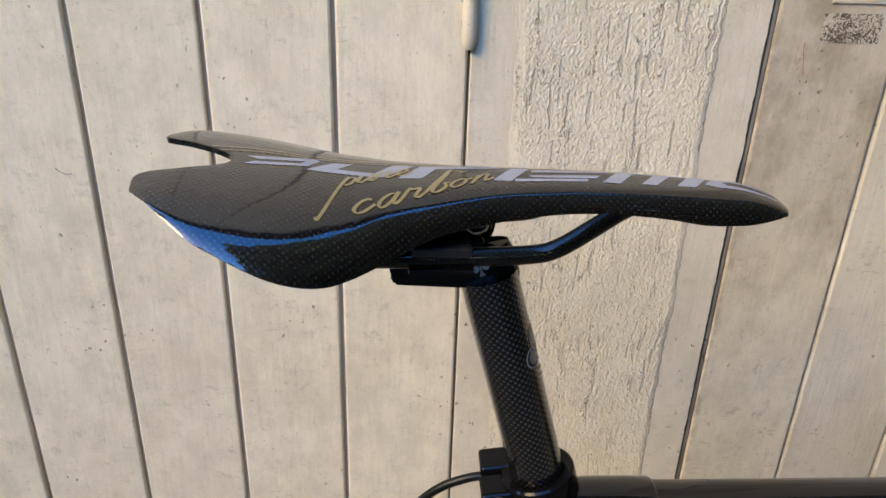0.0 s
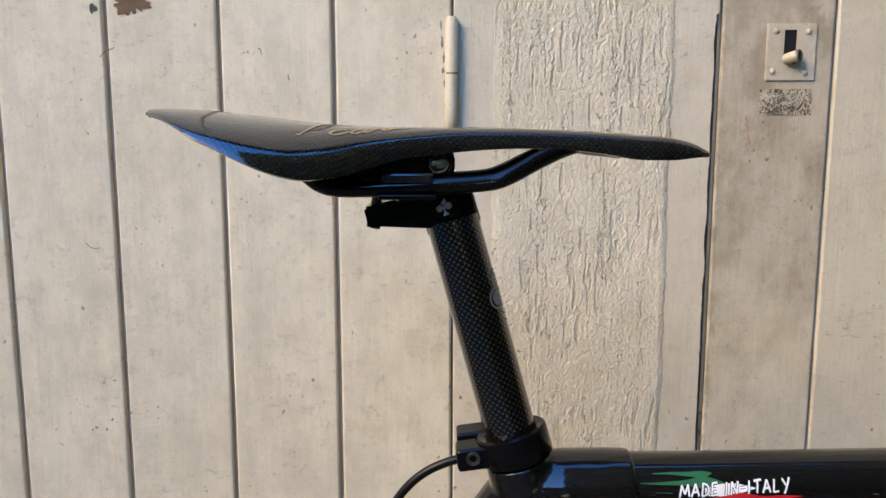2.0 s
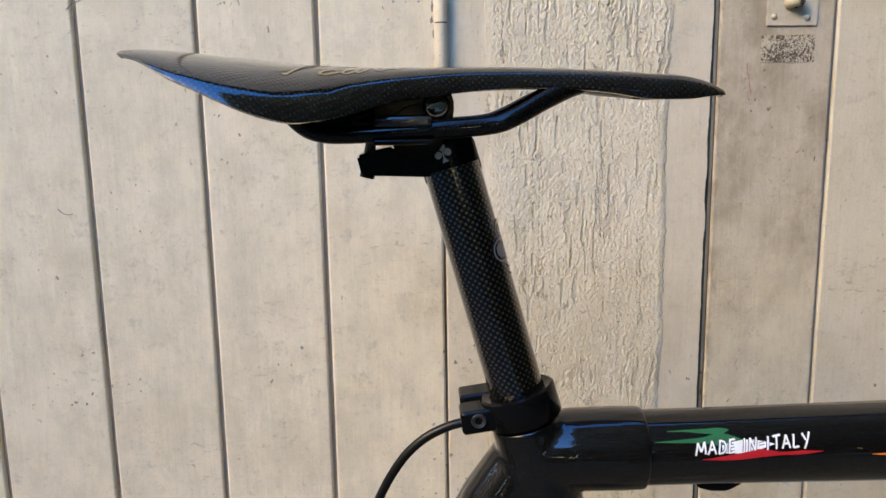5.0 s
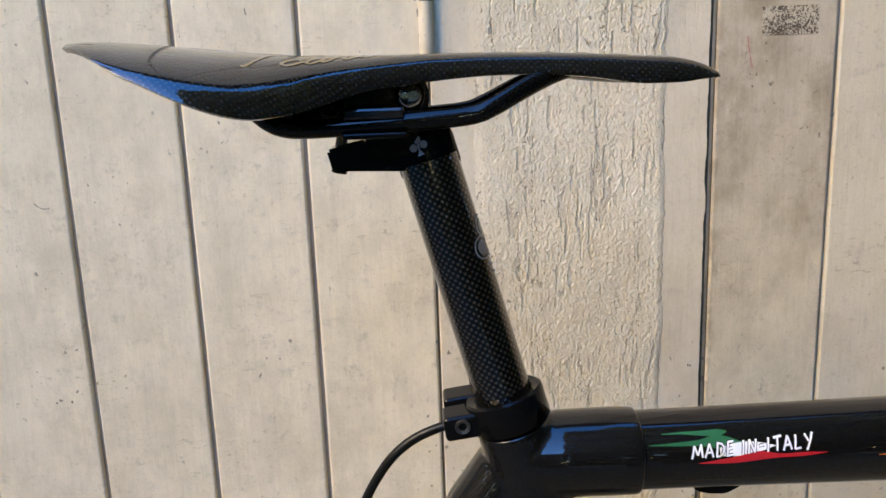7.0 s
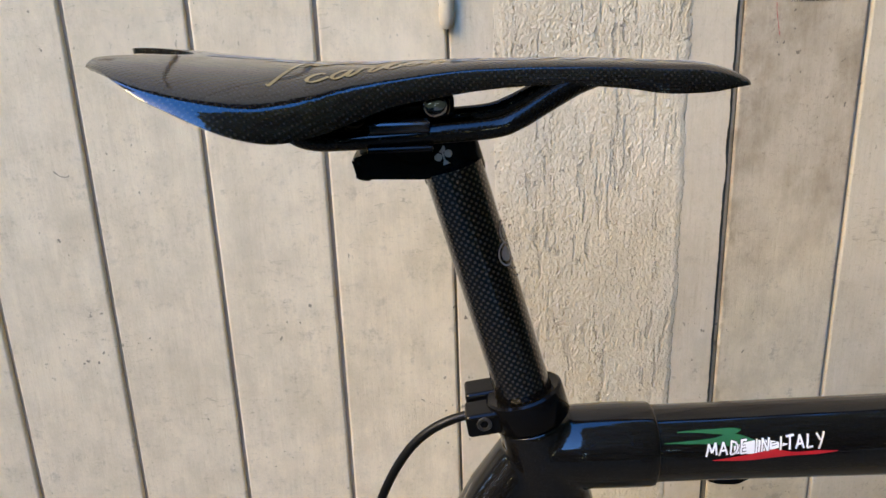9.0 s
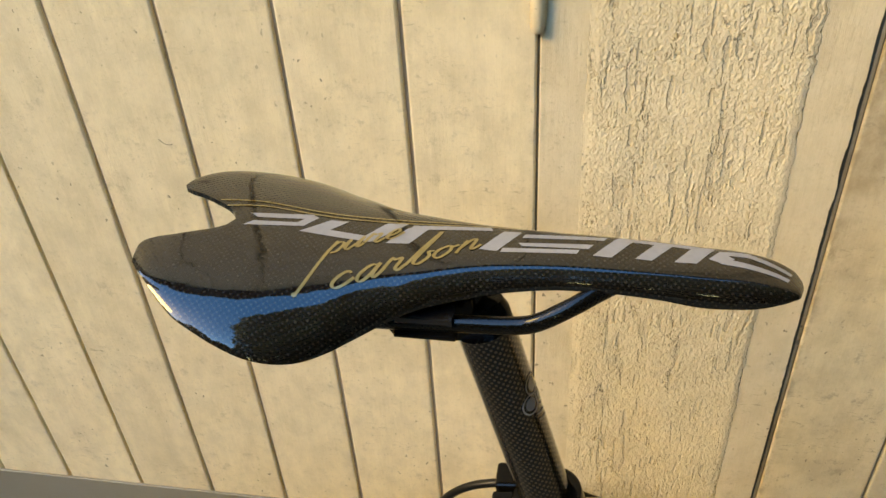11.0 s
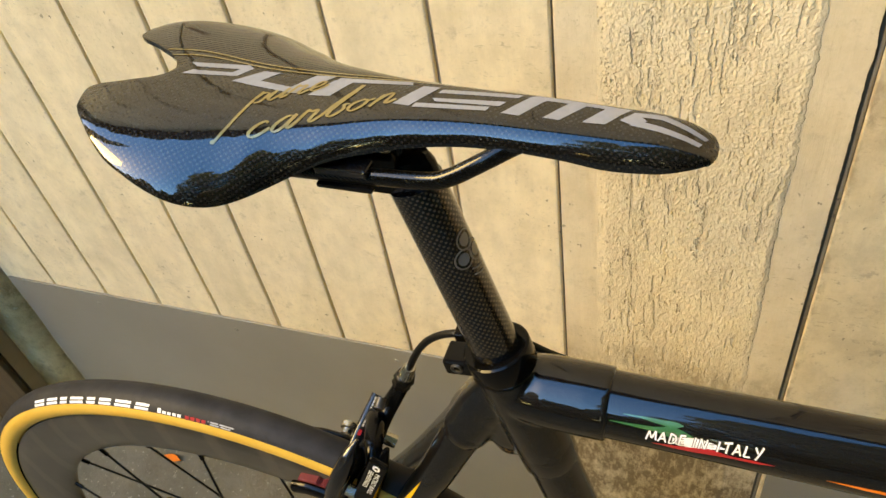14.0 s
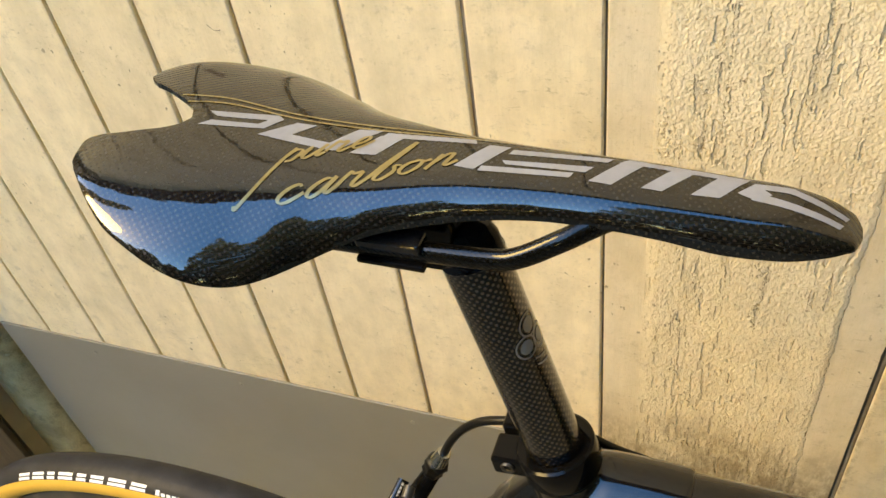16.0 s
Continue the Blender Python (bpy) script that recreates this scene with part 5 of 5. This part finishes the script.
for s in (-1, 1):
    low = 0.0075 if s < 0 else 0.0
    y = WY + s * (0.0185 if s > 0 else 0.0200)
    part("pad_holder", sweep(smooth_path([(-0.092, y, 0.6285 - 1.6 * low), (-0.080, y, 0.6310 - 1.6 * low), (-0.064, y, 0.6285 - 1.6 * low), (-0.050, y, 0.6230 - 1.3 * low)], 14), 0.0062, 0.0040, 14), m_anod, brake)
    y = WY + s * 0.0150
    part("brake_pad", plate_xz([(-0.090, 0.6270 - low), (-0.088, 0.6330 - low), (-0.072, 0.6345 - low), (-0.0705, 0.6318 - low), (-0.0685, 0.6316 - low), (-0.067, 0.6340 - low), (-0.060, 0.6325 - low), (-0.058, 0.6215 - low), (-0.074, 0.6240 - low)], y - 0.0032, y + 0.0032, 0.0007), m_red_pad, brake, "dark red brake pad")
txt = bpy.data.curves.new("bearing_text", "FONT")
txt.body, txt.size, txt.align_x = "MICRO BALL\nBEARINGS", 0.0047, "LEFT"
tmp = new("bearing_text", txt)
me_txt = tmp.to_mesh().copy()
bpy.data.objects.remove(tmp)
bpy.data.curves.remove(txt)
xa = Vector((-0.39, -0.145, -0.91)).normalized()
za = Vector((0.10, -0.78, 0.52)).normalized()
za = (za - xa * za.dot(xa)).normalized()
ya = za.cross(xa)
mt = Matrix((xa, ya, za)).transposed().to_4x4()
mt.translation = Vector((-0.0130, 0.2790, 0.6760))
me_txt.transform(mt)
plate_m = mt.copy()
bm = box(-0.009, 0.044, -0.0078, 0.0058, -0.005, -0.0004, 0.0014)
bm.transform(plate_m)
part("bearing_cover", bm, m_anod, brake, "black brake cover with white lettering")
part("bearing_lettering", me_txt, m_white_ink, brake)
ring_m = mt @ Matrix.Translation((-0.0046, -0.0010, 0))
part("cover_ring", lathe([(0.0012, 0.0), (0.0012, 0.0001), (0.0027, 0.0001), (0.0027, 0.0)], ring_m, 20), m_white_ink, brake, "small white printed ring")

cable = [(0.055, 0.3400, 0.7615), (0.044, 0.3400, 0.7625), (0.034, 0.3405, 0.7600), (0.0225, 0.3415, 0.7540), (0.012, 0.3425, 0.7445), (0.003, 0.3435, 0.7315), (-0.0045, 0.3445, 0.7165), (-0.0105, 0.345, 0.7010)]
part("brake_cable", sweep(smooth_path([(0.30, 0.343, 0.748), (0.16, 0.343, 0.742), (0.10, 0.342, 0.752), (0.075, 0.341, 0.7625)] + cable, 90), 0.0025, seg=14), m_rubber, bike, "black brake cable housing")

# ---- on the ground ----
V = [(-0.630 + 0.016 * u - 0.003 * v, 0.522 + 0.006 * v * (1 - u * u), 0.002 + 0.004 * abs(v) + 0.002 * u) for u in np.linspace(-1, 1, 9) for v in (-1, 0, 1)]
leaf = part("fallen_leaf", raw("leaf", V, [(3 * i + j, 3 * i + 3 + j, 3 * i + 4 + j, 3 * i + 1 + j) for i in range(8) for j in (0, 1)]), plain("orange_leaf", (0.75, 0.16, 0.02), 0.5))
so = leaf.modifiers.new("thickness", "SOLIDIFY")
so.thickness = 0.0006
tagged(leaf, "small bright orange fallen leaf on the concrete", "leaf")

# ---- greenery across the yard: part seen in the lacquer, part added to block light ----
def leaf_mass(cen, lo, hi, seed):
    """Pointed leaves of random turn at the given places."""
    rs = np.random.RandomState(seed)
    n = len(cen)
    d1, d2 = rs.randn(n, 3), rs.randn(n, 3)
    d1 /= np.linalg.norm(d1, axis=1)[:, None]
    d2 -= d1 * (d1 * d2).sum(1)[:, None]
    d2 /= np.linalg.norm(d2, axis=1)[:, None]
    sz = rs.uniform(lo, hi, n)[:, None]
    quad = np.stack([cen - d1 * sz, cen - d2 * sz * 0.5, cen + d1 * sz, cen + d2 * sz * 0.5], 1).reshape(-1, 3)
    return raw("leaves", quad.tolist(), np.arange(4 * n).reshape(-1, 4).tolist(), smooth=False)


rng = np.random.RandomState(5)
N = 26000
# the tall row at x = 5 is added to cut light from the right
sx_row = np.where(np.arange(N) % 2, 5.0, -5.2) + 0.7 * rng.uniform(-1, 1, N)
sy_row = rng.uniform(-7.5, 0.8, N)
sz_row = np.where(np.arange(N) % 2, 6.0, 3.2 + 0.6 * np.sin(sy_row * 2.1)) * rng.uniform(0, 1, N) ** 0.8
M = 9000
bx = rng.uniform(-4.6, 0.2, M)
bz = (2.7 + 0.5 * np.sin(bx * 2.7) + 0.3 * np.sin(bx * 7.1)) * rng.uniform(0, 1, M) ** 0.7
rows = np.concatenate([np.stack([sx_row, sy_row, sz_row], -1), np.stack([bx, -3.1 + 0.35 * rng.uniform(-1, 1, M), bz], -1)])
hedge = part("hedge", leaf_mass(rows, 0.06, 0.16, 6), m_leaf)
tagged(hedge, "uneven rows of green leafy shrubs round the yard, the right one added to block light", "hedge", kind="stuff")

# tall evergreens added to darken the lacquer's reflections: trunk, limbs, ragged crown of leaves
k = Mat("brown_bark", rough=0.9)
m_bark = k.color(k.mix(k.noise(30, 6, 0.7, (3, 3, 0.5)), (0.05, 0.035, 0.022), (0.13, 0.10, 0.07))).bump(k.noise(40, 6, 0.7, (3, 3, 0.5)), 0.8, 0.01).m


def evergreen(x, y, tall, wide, count, seed):
    rs = np.random.RandomState(seed)
    tree = root("tree", (x, y, 0), "unseen tall dark evergreen tree with a ragged leafy crown, added to block light", "tree", group="trees across the yard")
    stem = smooth_path([(x, y, 0), (x + 0.06, y - 0.04, tall * 0.3), (x - 0.05, y + 0.05, tall * 0.65), (x, y, tall * 0.95)], 20)
    part("trunk", sweep(stem, [0.14, 0.11, 0.08, 0.03], seg=14, side=(0, 1, 0.01)), m_bark, tree)
    for i in range(10):
        z, a = tall * (0.15 + 0.075 * i), 2.4 * i
        r = wide * (0.85 - 0.05 * i)
        limb = smooth_path([(x, y, z), (x + 0.5 * r * math.cos(a), y + 0.5 * r * math.sin(a), z + 0.15), (x + r * math.cos(a), y + r * math.sin(a), z + 0.5)], 8)
        part("limb", sweep(limb, [0.04, 0.025, 0.008], seg=7, side=(0.3, 0.2, 1)), m_bark, tree)
    h = rs.uniform(0.02, 1, count)
    a = rs.uniform(0, 2 * math.pi, count)
    lump = 0.8 + 0.16 * np.sin(3 * a + 9 * h + seed) + 0.12 * np.sin(5 * a - 17 * h) + 0.10 * np.sin(31 * h + 2 * a)
    r = wide * lump * (1 - h ** 5) ** 0.6 * np.sqrt(rs.uniform(0.25, 1, count))
    cen = np.stack([x + r * np.cos(a), y + r * np.sin(a), tall * h], -1)
    part("crown", leaf_mass(cen, 0.06, 0.15, seed + 40), m_leaf, tree)


# four block the sky on the right; the slim left one cuts sun glare
for q in ((1.05, -2.45, 14.5, 1.05, 20000, 2), (2.30, -1.85, 15.5, 1.05, 20000, 3), (3.0, -0.75, 15.0, 1.0, 20000, 4), (4.5, -0.2, 15.5, 1.1, 16000, 8), (-3.7, -0.45, 9.4, 0.42, 4000, 11)):
    evergreen(*q)
